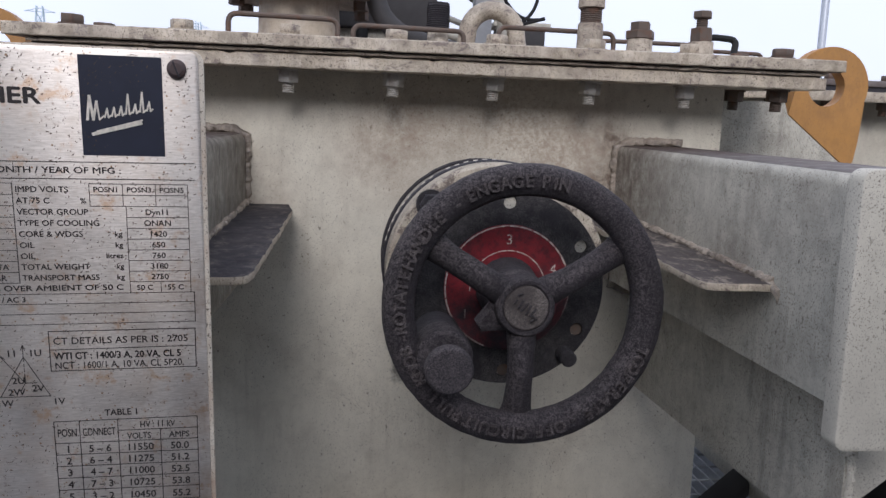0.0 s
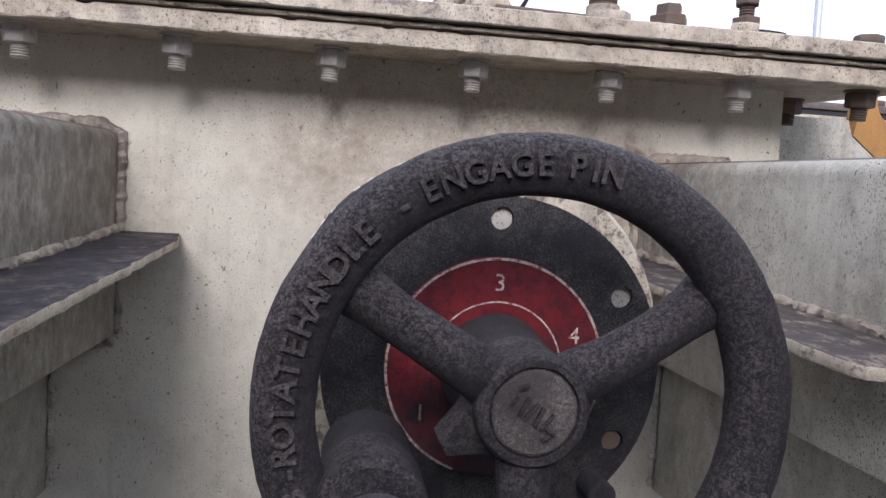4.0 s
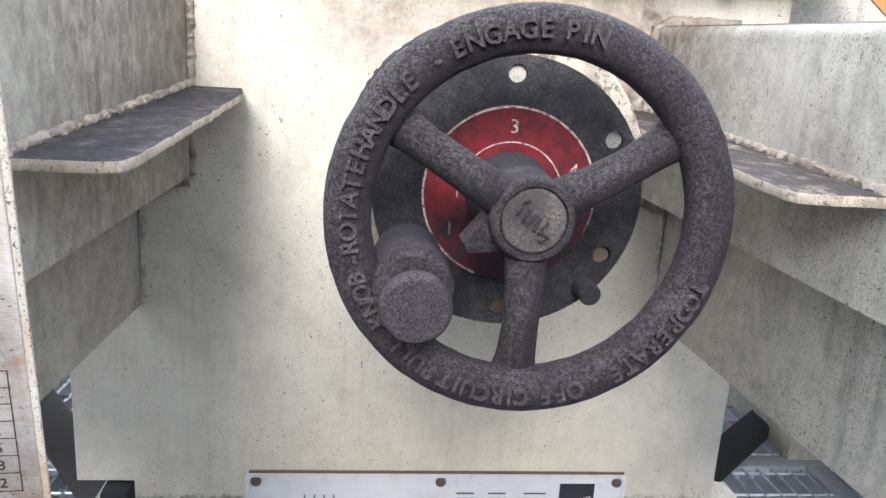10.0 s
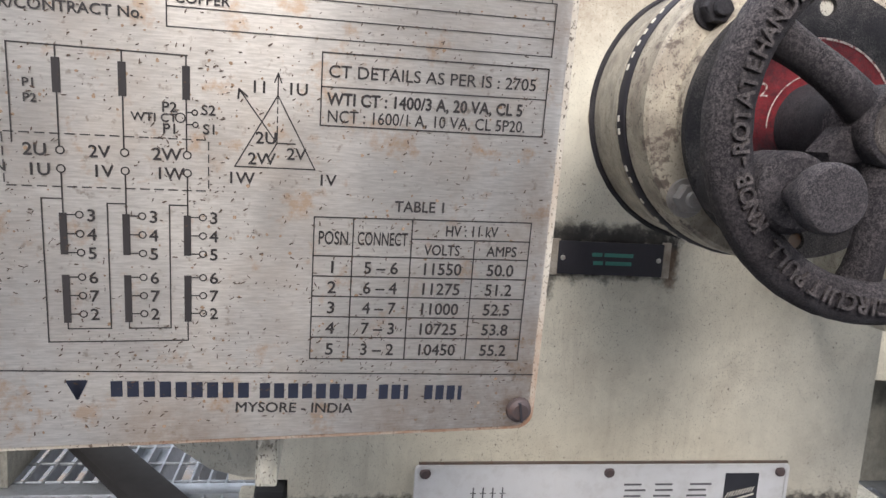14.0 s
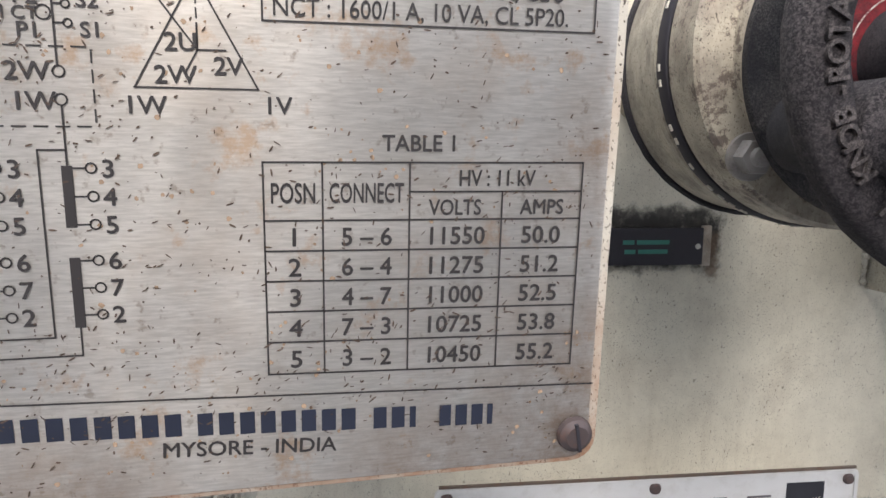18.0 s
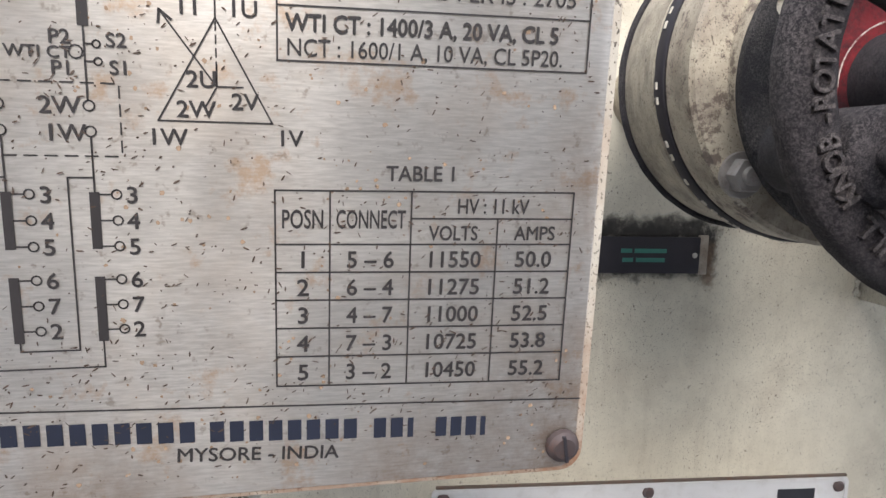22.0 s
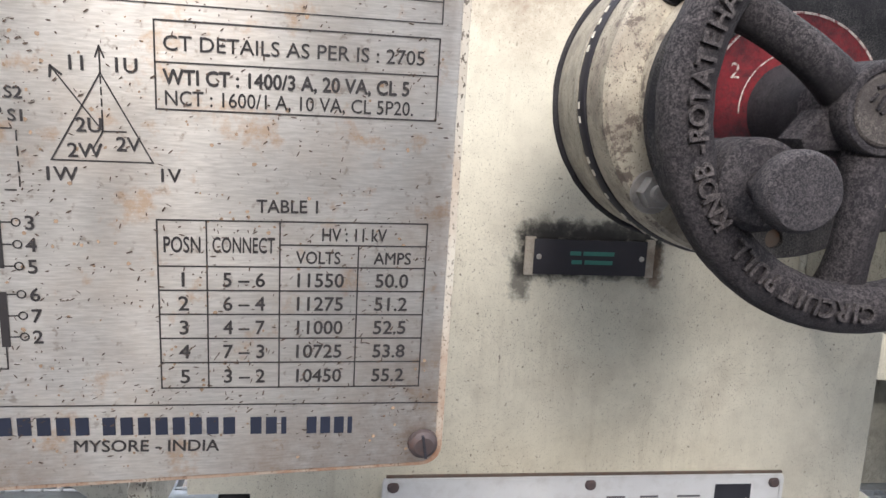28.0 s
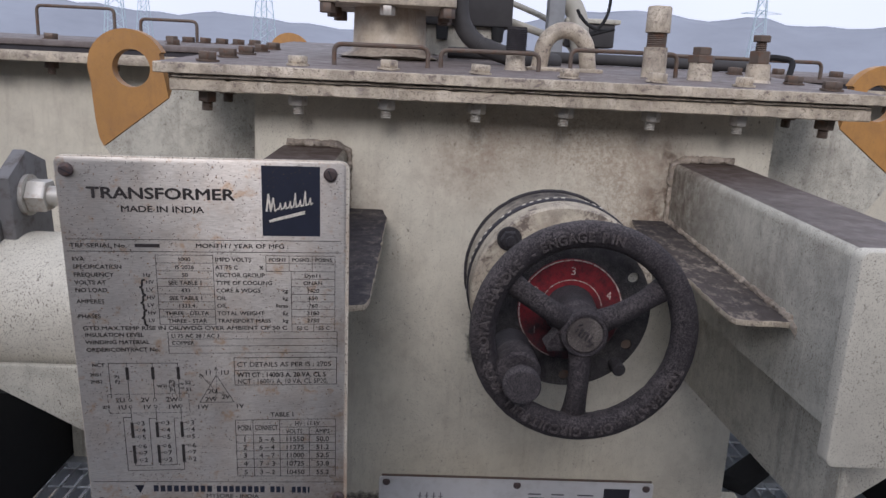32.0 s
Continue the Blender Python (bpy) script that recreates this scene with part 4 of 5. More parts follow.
def ring_arc(r0, r1, a0, a1, y, n=60):
    bm = bm_new()
    prev = None
    for k in range(n + 1):
        a = radians(a0 + (a1 - a0) * k / n)
        q = [bm.verts.new((r * math.cos(a), y, r * math.sin(a))) for r in (r0, r1)]
        if prev:
            bm.faces.new((prev[0], prev[1], q[1], q[0]))
        prev = q
    return bm


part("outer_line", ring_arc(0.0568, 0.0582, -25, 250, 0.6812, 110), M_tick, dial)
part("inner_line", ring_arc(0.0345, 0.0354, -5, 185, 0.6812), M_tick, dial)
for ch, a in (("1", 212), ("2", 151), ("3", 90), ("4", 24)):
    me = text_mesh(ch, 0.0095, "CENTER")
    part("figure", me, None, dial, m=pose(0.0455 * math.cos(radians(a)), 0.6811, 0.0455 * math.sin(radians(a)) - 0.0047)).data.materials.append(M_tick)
part("index_pin", lathe(bm_new(), [(0, 0.662), (0.006, 0.662), (0.0075, 0.664), (0.0075, 0.684), (0, 0.684)], (0.0565, 0, -0.062), seg=20), M_sleeve, tap)
OC = (-0.0055, 0, 0.008)
part("body", lathe(bm_new(), [(0.02, 0.6905), (0.082, 0.691), (0.083, 0.704), (0.1025, 0.705), (0.105, 0.708), (0.1055, 0.738), (0, 0.74)], OC, seg=96), M_tap, tap)
part("gasket", rough_edge(lathe(bm_new(), [(0.05, 0.74), (0.106, 0.7405), (0.1074, 0.743), (0.1072, 0.752), (0.05, 0.754)], OC, seg=96), 0.0006, 90), M_gasket, tap, "black gasket with a white dashed seam")
part("mounting_ring", rough_edge(lathe(bm_new(), [(0.05, 0.754), (0.1055, 0.754), (0.107, 0.756), (0.1065, 0.764), (0.05, 0.766)], OC, seg=96), 0.0005, 60), M_stub, tap)
part("stub", lathe(bm_new(), [(0.05, 0.766), (0.104, 0.766), (0.1035, 0.812), (0.05, 0.812)], OC, seg=96), M_stub, tap)
part("rear_gasket", rough_edge(lathe(bm_new(), [(0.05, 0.8115), (0.1055, 0.812), (0.1072, 0.815), (0.1055, 0.82), (0.05, 0.826)], OC, seg=96), 0.0006, 90), M_sleeve, tap)
part("neck", lathe(bm_new(), [(0.0, 0.82), (0.05, 0.826), (0.046, 0.838), (0.037, 0.9), (0.036, WY - 0.004), (0.038, WY), (0.0, WY)], OC, seg=48), M_stub, tap)
stitch = mesh_from("stitch", box(bm_new(), -0.0022, 0.0022, -0.0012, 0.0012, 0, 0.0009, 0), M_white)
for k in range(72):
    if random.random() < 0.75:
        part("stitch", stitch, None, tap, m=pose(OC[0] + 0.1073 * math.cos(k * math.pi / 36), 0.747, OC[2] + 0.1073 * math.sin(k * math.pi / 36), 0, 90 - k * 5, 0))
for c, steel in ((Vector((-0.0705, 0, 0.0735)), M_sleeve), (Vector((-0.0745, 0, -0.054)), M_nut)):
    part("washer", lathe(bm_new(), [(0, 0.7025), (0.0135, 0.7025), (0.014, 0.7035), (0.014, 0.7055), (0, 0.7055)], c, "y", 28), steel, tap)
    part("nut", lathe(bm_new(), [(0, 0.6935), (0.0098, 0.6935), (0.0108, 0.695), (0.0108, 0.7025), (0, 0.7025)], c, "y", 6), steel, tap)
    part("grime_ring", rough_edge(lathe(bm_new(), [(0.012, 0.7046), (0.0145, 0.7047), (0.0155, 0.7052)], (c.x * 0.93, 0, c.z * 0.93), "y", 28), 0.0012, 140, (1, 0, 1)), M_sleeve, tap, "black grime round the nut")
    part("stud", lathe(bm_new(), [(0, 0.689), (0.0052, 0.689), (0.0056, 0.69), (0.0056, 0.694)], c, "y", 14), steel, tap)

wheel = empty("hand_wheel", "dark cast iron hand wheel with raised lettering and a pull knob", "hand wheel", m=pose(HX - 0.0005, 0, HZ))
RR, RY = 0.1034, 0.6065
bm = bm_new()
N, K = 144, 24
rings = []
for i in range(N):
    a = 2 * math.pi * i / N
    ring = []
    for k in range(K):
        t = 2 * math.pi * k / K
        c, s_ = math.cos(t), math.sin(t)
        u = 0.0133 * math.copysign(abs(c) ** 0.85, c)
        v = 0.0132 * math.copysign(abs(s_) ** 0.85, s_)
        ring.append(bm.verts.new(((RR + u) * math.cos(a), RY + v, (RR + u) * math.sin(a))))
    rings.append(ring)
for i in range(N):
    p, q = rings[i], rings[(i + 1) % N]
    for k in range(K):
        bm.faces.new((p[k], q[k], q[(k + 1) % K], p[(k + 1) % K]))
bmesh.ops.recalc_face_normals(bm, faces=bm.faces)
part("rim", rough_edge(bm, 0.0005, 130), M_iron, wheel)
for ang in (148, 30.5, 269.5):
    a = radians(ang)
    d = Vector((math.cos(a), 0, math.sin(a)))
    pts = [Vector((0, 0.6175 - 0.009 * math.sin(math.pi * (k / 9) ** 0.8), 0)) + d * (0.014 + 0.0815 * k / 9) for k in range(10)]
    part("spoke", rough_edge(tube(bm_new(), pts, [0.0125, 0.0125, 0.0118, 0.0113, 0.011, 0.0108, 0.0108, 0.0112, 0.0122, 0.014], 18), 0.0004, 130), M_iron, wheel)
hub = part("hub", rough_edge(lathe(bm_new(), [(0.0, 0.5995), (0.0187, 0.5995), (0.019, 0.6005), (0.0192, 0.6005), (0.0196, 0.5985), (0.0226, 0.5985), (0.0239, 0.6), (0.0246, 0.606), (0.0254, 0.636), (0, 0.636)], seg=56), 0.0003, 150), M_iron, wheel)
M_face = cast("hub_face_iron", (0.105, 0.088, 0.082), (0.48, 0.42, 0.37), 0.9, 230)
part("face", rough_edge(lathe(bm_new(), [(0, 0.5985), (0.0172, 0.5985), (0.0184, 0.5996)], seg=40), 0.0004, 200), M_face, hub, "pale corroded hub face with raised marks")
for x, z, w, h, r in ((-0.0105, 0.006, 0.005, 0.0016, -55), (-0.0065, 0.0125, 0.005, 0.0016, -20), (-0.0055, 0.0035, 0.0085, 0.0018, -62), (-0.0018, 0.001, 0.009, 0.0018, -48), (0.002, -0.0015, 0.009, 0.0018, -64), (0.006, -0.004, 0.0085, 0.0016, -50), (0.0075, -0.0085, 0.006, 0.0016, 40), (0.0055, -0.012, 0.0045, 0.0016, -30)):
    part("raised_mark", box(bm_new(), -w / 2, w / 2, 0.5968, 0.5989, -h / 2, h / 2, 0.0003), M_iron, hub, m=pose(0.88 * x, 0, 0.88 * z, 0, r, 0))
part("sleeve", rough_edge(lathe(bm_new(), [(0, 0.634), (0.0248, 0.634), (0.0268, 0.66), (0.029, 0.6815), (0.0, 0.6815)], seg=48), 0.0003, 120), M_sleeve, wheel)
bm = prism(bm_new(), [(0.02, -0.012), (0.041, -0.003), (0.041, 0.004), (0.02, 0.013)], 0.61, 0.632, 0.001)
part("pointer", bm, M_iron, wheel, m=pose(0, 0, 0, 0, -208, 0))
KX, KZ = 0.0625 - HX, 1.2615 - HZ
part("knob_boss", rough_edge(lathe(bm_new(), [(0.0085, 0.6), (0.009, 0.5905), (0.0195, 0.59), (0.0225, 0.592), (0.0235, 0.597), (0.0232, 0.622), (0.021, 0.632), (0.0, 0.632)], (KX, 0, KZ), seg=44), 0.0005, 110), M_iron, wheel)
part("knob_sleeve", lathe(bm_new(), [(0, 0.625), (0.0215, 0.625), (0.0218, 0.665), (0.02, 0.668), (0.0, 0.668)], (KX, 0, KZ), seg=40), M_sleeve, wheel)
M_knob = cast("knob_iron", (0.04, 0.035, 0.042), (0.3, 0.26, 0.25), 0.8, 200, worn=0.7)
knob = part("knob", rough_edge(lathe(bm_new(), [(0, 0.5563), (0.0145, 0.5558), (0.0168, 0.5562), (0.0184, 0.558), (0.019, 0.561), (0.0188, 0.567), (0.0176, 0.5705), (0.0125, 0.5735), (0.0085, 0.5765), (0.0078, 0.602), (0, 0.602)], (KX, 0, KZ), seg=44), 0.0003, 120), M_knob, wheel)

# raised letters round the rim, tops outward, read clockwise
lines = (("PULL", 231), ("KNOB", 206.8), ("-", 193.5), ("ROTATE", 177.2), ("HANDLE", 147.5), ("-", 125.5), ("ENGAGE", 105.5), ("PIN", 80.5), ("TO", -22), ("OPERATE", -43), ("-", -65), ("OFF", -77), ("CIRCUIT", -103), ("-", -121))
for word, mid in lines:
    wide = [{"I": 3.2, "L": 4.5, "-": 4.0}.get(ch, 5.3 if word in ("ENGAGE", "PIN") else 4.9) for ch in word]
    for i, ch in enumerate(word):
        a = radians(mid + sum(wide) / 2 - sum(wide[:i]) - wide[i] / 2)
        me = text_mesh(ch, 0.0098, "CENTER", 0.0013, 0.98, 0.03)
        o = part("letter", me, None, wheel)
        if not me.materials:
            me.materials.append(M_letter)
        r = 0.1034 - 0.0049
        o.matrix_basis = Matrix.Translation((r * math.cos(a), RY - 0.0141, r * math.sin(a))) @ pose(0, 0, 0, 0, 90 - math.degrees(a), 0)

# ---- engraved label on the wall ----
M_clip = paint("stained_clip", (0.5, 0.44, 0.36), dirt=(0.2, 0.13, 0.08), amount=0.8, specks=0.9, grime=0.5, mottle=0.7)
label = empty("engraved_label", "small black engraved label in a pale holder, grime round it", "label", m=pose(0.005, 0, 0.0055))
for x0, x1 in ((0.049, 0.0605), (0.1825, 0.193)):
    part("clip", box(bm_new(), x0, x1, WY - 0.005, WY - 0.0013, 1.124, 1.1655, 0.0008), M_clip, label, "stained pale end clip")
part("insert", box(bm_new(), 0.0585, 0.1835, WY - 0.0062, WY - 0.0042, 1.1255, 1.1635, 0.0005), M_gasket, label, "black insert")
M_green = plain("green_engraving", (0.05, 0.2, 0.16), 0.6)
for z, spans in ((1.149, ((0.098, 0.11), (0.1125, 0.147))), (1.1395, ((0.1, 0.1115), (0.1145, 0.1455)))):
    for a, b_ in spans:
        part("print_bar", box(bm_new(), a, b_, WY - 0.0066, WY - 0.0063, z - 0.0022, z + 0.0022), M_green, label)
for x in (0.064, 0.178):
    part("screw", lathe(bm_new(), [(0, WY - 0.0078), (0.0025, WY - 0.0076), (0.003, WY - 0.0063)], (x, 0, 1.1445), "y", 14), M_zinc, label)
# ---- nameplate ----
PX0, PX1, PZ0, PZ1 = -0.323, -0.1015, 1.159, 1.4785
nameplate = empty("nameplate", "brushed steel transformer nameplate with black printing and rust specks", "nameplate")
nameplate.matrix_world = Matrix.Translation((PX0, 0.4938 + 0.0953 * (PX0 + 0.15) - 0.0857 * (PZ1 - 1.3), PZ1)) @ pose(0, 0, 0, 0, 0, math.degrees(math.atan(0.0953))) @ pose(0, 0, 0, math.degrees(math.atan(0.0857)), 0, 0) @ pose(0, 0, 0, 0, -0.465, 0)
SX, SZ = 1 / math.cos(math.atan(0.0953)), 1 / math.cos(math.atan(0.0857))
PW, PH = (PX1 - PX0) * 1000, (PZ1 - PZ0) * 1000


def pm(u, v):
    return u * 0.001 * SX, -v * 0.001 * SZ


bm = prism(bm_new(), [pm(u, v) for u, v in rounded(0, PW - 1.9, 0.8, PH + 0.9, 5.5)], 0, 0.0016, 0.0003)
part("plate", bm, M_plate, nameplate)
M_hem = paint("hem_paint", (0.66, 0.6, 0.5), dirt=(0.32, 0.18, 0.1), amount=0.7, specks=1.0, grime=0.2, mottle=0.6)
stain(M_hem, (((-0.13, 0.51, 1.155), 0.03, 0.07, 0.9), ((-0.22, 0.5, 1.155), 0.02, 0.08, 0.8)), (0.3, 0.15, 0.08), 90.0, 0.3)
part("hem", prism(bm_new(), [pm(u, v) for u, v in rounded(-0.6, PW + 0.9, -0.3, PH + 2.6, 7.5)], 0.0005, 0.0026, 0.0005), M_hem, nameplate, "cream painted hem, rusting along the foot")
for u in (40, 180):
    part("mounting_strip", box(bm_new(), *sorted((u * 0.001, u * 0.001 + 0.02)), 0.0018, 0.02, -0.31, -0.01), M_beam, nameplate)


def rule(bm, u0, v0, u1, v1, w=0.45, y=-0.00025):
    """A printed line in the plate's millimetres."""
    a, c = Vector((u0, v0)), Vector((u1, v1))
    d = (c - a).normalized()
    n = Vector((-d.y, d.x)) * w / 2
    a, c = a - d * w / 2, c + d * w / 2
    vs = [bm.verts.new((*pm(*p)[:1], y, pm(*p)[1])) for p in (a - n, c - n, c + n, a + n)]
    bm.faces.new(vs)


def frame_lines(bm, u0, v0, u1, v1, w=0.45):
    rule(bm, u0, v0, u1, v0, w), rule(bm, u1, v0, u1, v1, w), rule(bm, u1, v1, u0, v1, w), rule(bm, u0, v1, u0, v0, w)


def dashed(bm, u0, v0, u1, v1, n, w=0.4):
    for k in range(n):
        a, c = (k + 0.15) / n, (k + 0.75) / n
        rule(bm, u0 + (u1 - u0) * a, v0 + (v1 - v0) * a, u0 + (u1 - u0) * c, v0 + (v1 - v0) * c, w)


def dot_ring(bm, u, v, r=1.0, w=0.4):
    p = [(u + r * math.cos(a), v + r * math.sin(a)) for a in (2 * math.pi * k / 12 for k in range(12))]
    for k in range(12):
        rule(bm, *p[k], *p[(k + 1) % 12], w)


def say(text, u, v, h, width=None, align="LEFT", weight=0.012, parent=None, place=None, slope=0.0):
    """A line of print, v its middle; width stretches it to that many millimetres, slope lowers it along its length."""
    me = text_mesh(text, h * 0.001, align, 0.0, 1.0, weight + 0.01)
    xs = [q.co.x for q in me.vertices]
    k = width * 0.001 / (max(xs) - min(xs)) if width else 1.06
    x, z = (place or pm)(u, v)
    o = part("lettering", me, None, parent or nameplate, m=Matrix.Translation((x, -0.0003, z - h * 0.0005)) @ pose(0, 0, 0, 0, math.degrees(slope), 0) @ Matrix.Diagonal((k, 1, 1, 1)))
    if not me.materials:
        me.materials.append(M_ink)
    return o


def solid(bm, u0, v0, u1, v1, y=-0.0002):
    bm.faces.new([bm.verts.new((pm(u, v)[0], y, pm(u, v)[1])) for u, v in ((u0, v1), (u1, v1), (u1, v0), (u0, v0))])


say("TRANSFORMER", 21.5, 28.3, 9.2, 112, weight=0.03)
say("MADE IN INDIA", 45.5, 41, 5.2, 63, weight=0.02)
bm = bm_new()
solid(bm, 153.5, 4.5, 199, 62)
M_navy = plain("navy_print", (0.022, 0.026, 0.045), 0.45)
part("emblem_panel", bm, M_navy, nameplate, "dark blue maker's panel")
bm = bm_new()
path = [(157, 41), (158.6, 28), (160.2, 41), (162.4, 31), (163.6, 41), (166, 39)]
for k in range(7):
    u = 166.5 + 3.9 * k
    tall = 11 if k in (3, 5) else 4.8
    path += [(u, 39.6 - 0.75 * k), (u + 1.4, 39.6 - 0.75 * k - tall), (u + 2.0, 39.8 - 0.75 * k), (u + 3.2, 38.8 - 0.75 * k)]
for k, (p, q) in enumerate(zip(path, path[1:])):
    rule(bm, *p, *q, 1.5 if k < 3 else 0.95, -0.0005 - 0.000004 * k)
rule(bm, 160, 49.5, 186, 42.5, 2.0, -0.0007), rule(bm, 162, 47.8, 187, 40.8, 0.8, -0.0008)
part("emblem", bm, M_white, nameplate, "white scrawled emblem")
bm = bm_new()
rule(bm, 2.5, 66.4, PW - 6, 66), rule(bm, 2.5, 76.4, PW - 6, 76)
say("TRF SERIAL No.", 5, 71.3, 3.6, 43, weight=0.01)
solid(bm, 54, 69.8, 73, 72.8)
say("MONTH / YEAR OF MFG :", 100.5, 70.8, 3.8, 73, weight=0.01)
for v, t in ((82.6, "kVA"), (89.2, "SPECIFICATION"), (96, "FREQUENCY"), (102.6, "VOLTS AT"), (109.2, "NO LOAD"), (119, "AMPERES"), (132, "PHASES")):
    say(t, 5.5, v, 3.7, weight=0.01)
say("Hz", 58.5, 96, 3.4)
for v in (102, 115.5, 129):
    say("HV", 60, v, 3.4), say("LV", 60, v + 6.6, 3.4)
    say("{", 54.5, v + 3.2, 11)
rows_v = [79 + 6.72 * k for k in range(10)]
for v in rows_v:
    rule(bm, 69, v, 113.5, v, 0.35)
rule(bm, 69, rows_v[0], 69, rows_v[-1]), rule(bm, 113.5, rows_v[0], 113.5, rows_v[-1])
for k, t in enumerate(("1000", "IS 2026", "50", "SEE TABLE 1", "433", "SEE TABLE 1", "1333.4", "THREE - DELTA", "THREE - STAR")):
    say(t, 91, rows_v[k] + 3.36, 3.5, align="CENTER")
for k, (t, un) in enumerate((("IMPD VOLTS", ""), ("AT 75 C", "%"), ("VECTOR GROUP", ""), ("TYPE OF COOLING", ""), ("CORE & WDGS", "kg"), ("OIL", "kg"), ("OIL", "litres"), ("TOTAL WEIGHT", "kg"), ("TRANSPORT MASS", "kg"))):
    say(t, 115, rows_v[k] + 3.36, 3.6, weight=0.01)
    if un:
        say(un, 172.5 if k > 1 else 150, rows_v[k] + 3.36, 3.4, align="RIGHT" if k > 1 else "LEFT")
frame_lines(bm, 155.3, 78.9, 211, 92.4, 0.35)
rule(bm, 155.3, 85.6, 211, 85.6, 0.35)
for k, t in enumerate(("POSN1", "POSN3", "POSN5")):
    say(t, 164.6 + 18.6 * k, 82.2, 3.2, align="CENTER")
    if k:
        rule(bm, 155.3 + 18.6 * k, 78.9, 155.3 + 18.6 * k, 92.4, 0.35)
for k, t in enumerate(("Dyn11", "ONAN", "1420", "650", "760", "3180", "2750")):
    v = 92.4 + 6.72 * k
    rule(bm, 175.4, v + 6.72, 211, v + 6.72, 0.35)
    say(t, 193, v + 3.36, 3.6, align="CENTER")
rule(bm, 175.4, 92.4, 175.4, 146.5, 0.35), rule(bm, 211, 92.4, 211, 146.5, 0.35), rule(bm, 193.4, 139.5, 193.4, 146.5, 0.35)
say("GTD.MAX.TEMP RISE IN OIL/WDG OVER AMBIENT OF 50 C", 8, 142.6, 3.6, 164, weight=0.01)
say("50 C", 184, 143, 3.4, align="CENTER"), say("55 C", 202, 143, 3.4, align="CENTER")
for v, t in ((148.6, "INSULATION LEVEL"), (155.2, "WINDING MATERIAL"), (162, "ORDER/CONTRACT No.")):
    say(t, 9, v, 3.7, weight=0.01)
for v in (146.5, 152.8, 159.2, 165.8):
    rule(bm, 74.5, v, 213, v, 0.35)
rule(bm, 74.5, 146.5, 74.5, 165.8), rule(bm, 213, 146.5, 213, 165.8)
say("LI 75 AC 28 / AC 3", 77, 149.7, 3.4), say("COPPER", 77, 156.1, 3.4)
# current transformer box
frame_lines(bm, 126.8, 170.4, 212.6, 196.2, 0.5)
rule(bm, 126.8, 182.4, 212.6, 182, 0.45)
say("CT DETAILS AS PER IS : 2705", 129, 176.6, 4.6, 79, weight=0.0)
say("WTI CT : 1400/3 A, 20 VA, CL 5", 129, 186.4, 4.6, 75, weight=0.03)
say("NCT : 1600/1 A, 10 VA, CL 5P20.", 129, 192.6, 4.6, 76, weight=0.0)
# vector triangle
rule(bm, 111.6, 186.5, 97, 212.4), rule(bm, 97, 212.4, 125.4, 212.6), rule(bm, 125.4, 212.6, 111.6, 186.5)
rule(bm, 111.6, 186.5, 111.6, 179.5), rule(bm, 110.4, 182, 111.6, 178.8), rule(bm, 112.8, 182, 111.6, 178.8)
dashed(bm, 111.6, 187, 111.6, 203.5, 5), rule(bm, 111.6, 198, 111.6, 203.5)
rule(bm, 111.6, 203.5, 118, 203.5), rule(bm, 111.6, 203.5, 108.5, 209)
rule(bm, 111.2, 203, 98.5, 185.5), rule(bm, 98, 188.2, 98.3, 185.2, 0.7), rule(bm, 101, 187.4, 98.3, 185.2, 0.7)
for t, u, v in (("11", 102, 183.8), ("1U", 114.6, 183.8), ("2U", 104, 201.6), ("2V", 115, 207), ("2W", 101.4, 209.2), ("1W", 94.2, 216.4), ("1V", 126.4, 216.2)):
    say(t, u, v, 4.4, weight=0.01)
# winding diagram
rule(bm, 25, 174.5, 81, 175), rule(bm, 25, 174.5, 25, 207)
for k, u in enumerate((39.5, 60, 80.6)):
    rule(bm, u, 175, u, 207.5, 0.5)
    solid(bm, u - 1.3, 178.5, u + 1.3, 190)
    dot_ring(bm, u + 0.2, 209.2, 1.3), dot_ring(bm, u + 0.2, 215.6, 1.3)
    say("2" + "UVW"[k], u - 11.5, 209, 4.4, weight=0.01), say("1" + "UVW"[k], u - 10.6, 215.8, 4.4, weight=0.01)
    rule(bm, u + 0.2, 217, u + 0.2, 231, 0.5)
    solid(bm, u - 1.2, 231, u + 1.3, 246), solid(bm, u - 1.2, 253.5, u + 1.3, 271.5)
    for j, ch in enumerate("345672"):
        v = 231.6 + 6.85 * j if j < 3 else 254.3 + 6.95 * (j - 3)
        rule(bm, u + 1.3, v, u + 4.2, v, 0.45), dot_ring(bm, u + 5.4, v, 1.2)
        say(ch, u + 7.6, v, 4.5)
    if k:
        rule(bm, u - 6, 227.3, u + 0.2, 227.3), rule(bm, u - 6, 227.3, u - 6, 273.8), rule(bm, u - 20.4, 273.8, u - 6, 273.8), rule(bm, u - 20.4, 271.5, u - 20.4, 273.8)
rule(bm, 33, 226, 39.5, 226), rule(bm, 33, 226, 33, 278.8), rule(bm, 33, 278.8, 80.6, 278.8), rule(bm, 80.6, 271.5, 80.6, 278.8)
dashed(bm, 22, 203.6, 88, 203.6, 14), dashed(bm, 22, 221.8, 88, 221.8, 14), dashed(bm, 88, 203.6, 88, 221.8, 4), dashed(bm, 22, 203.6, 22, 221.8, 4)
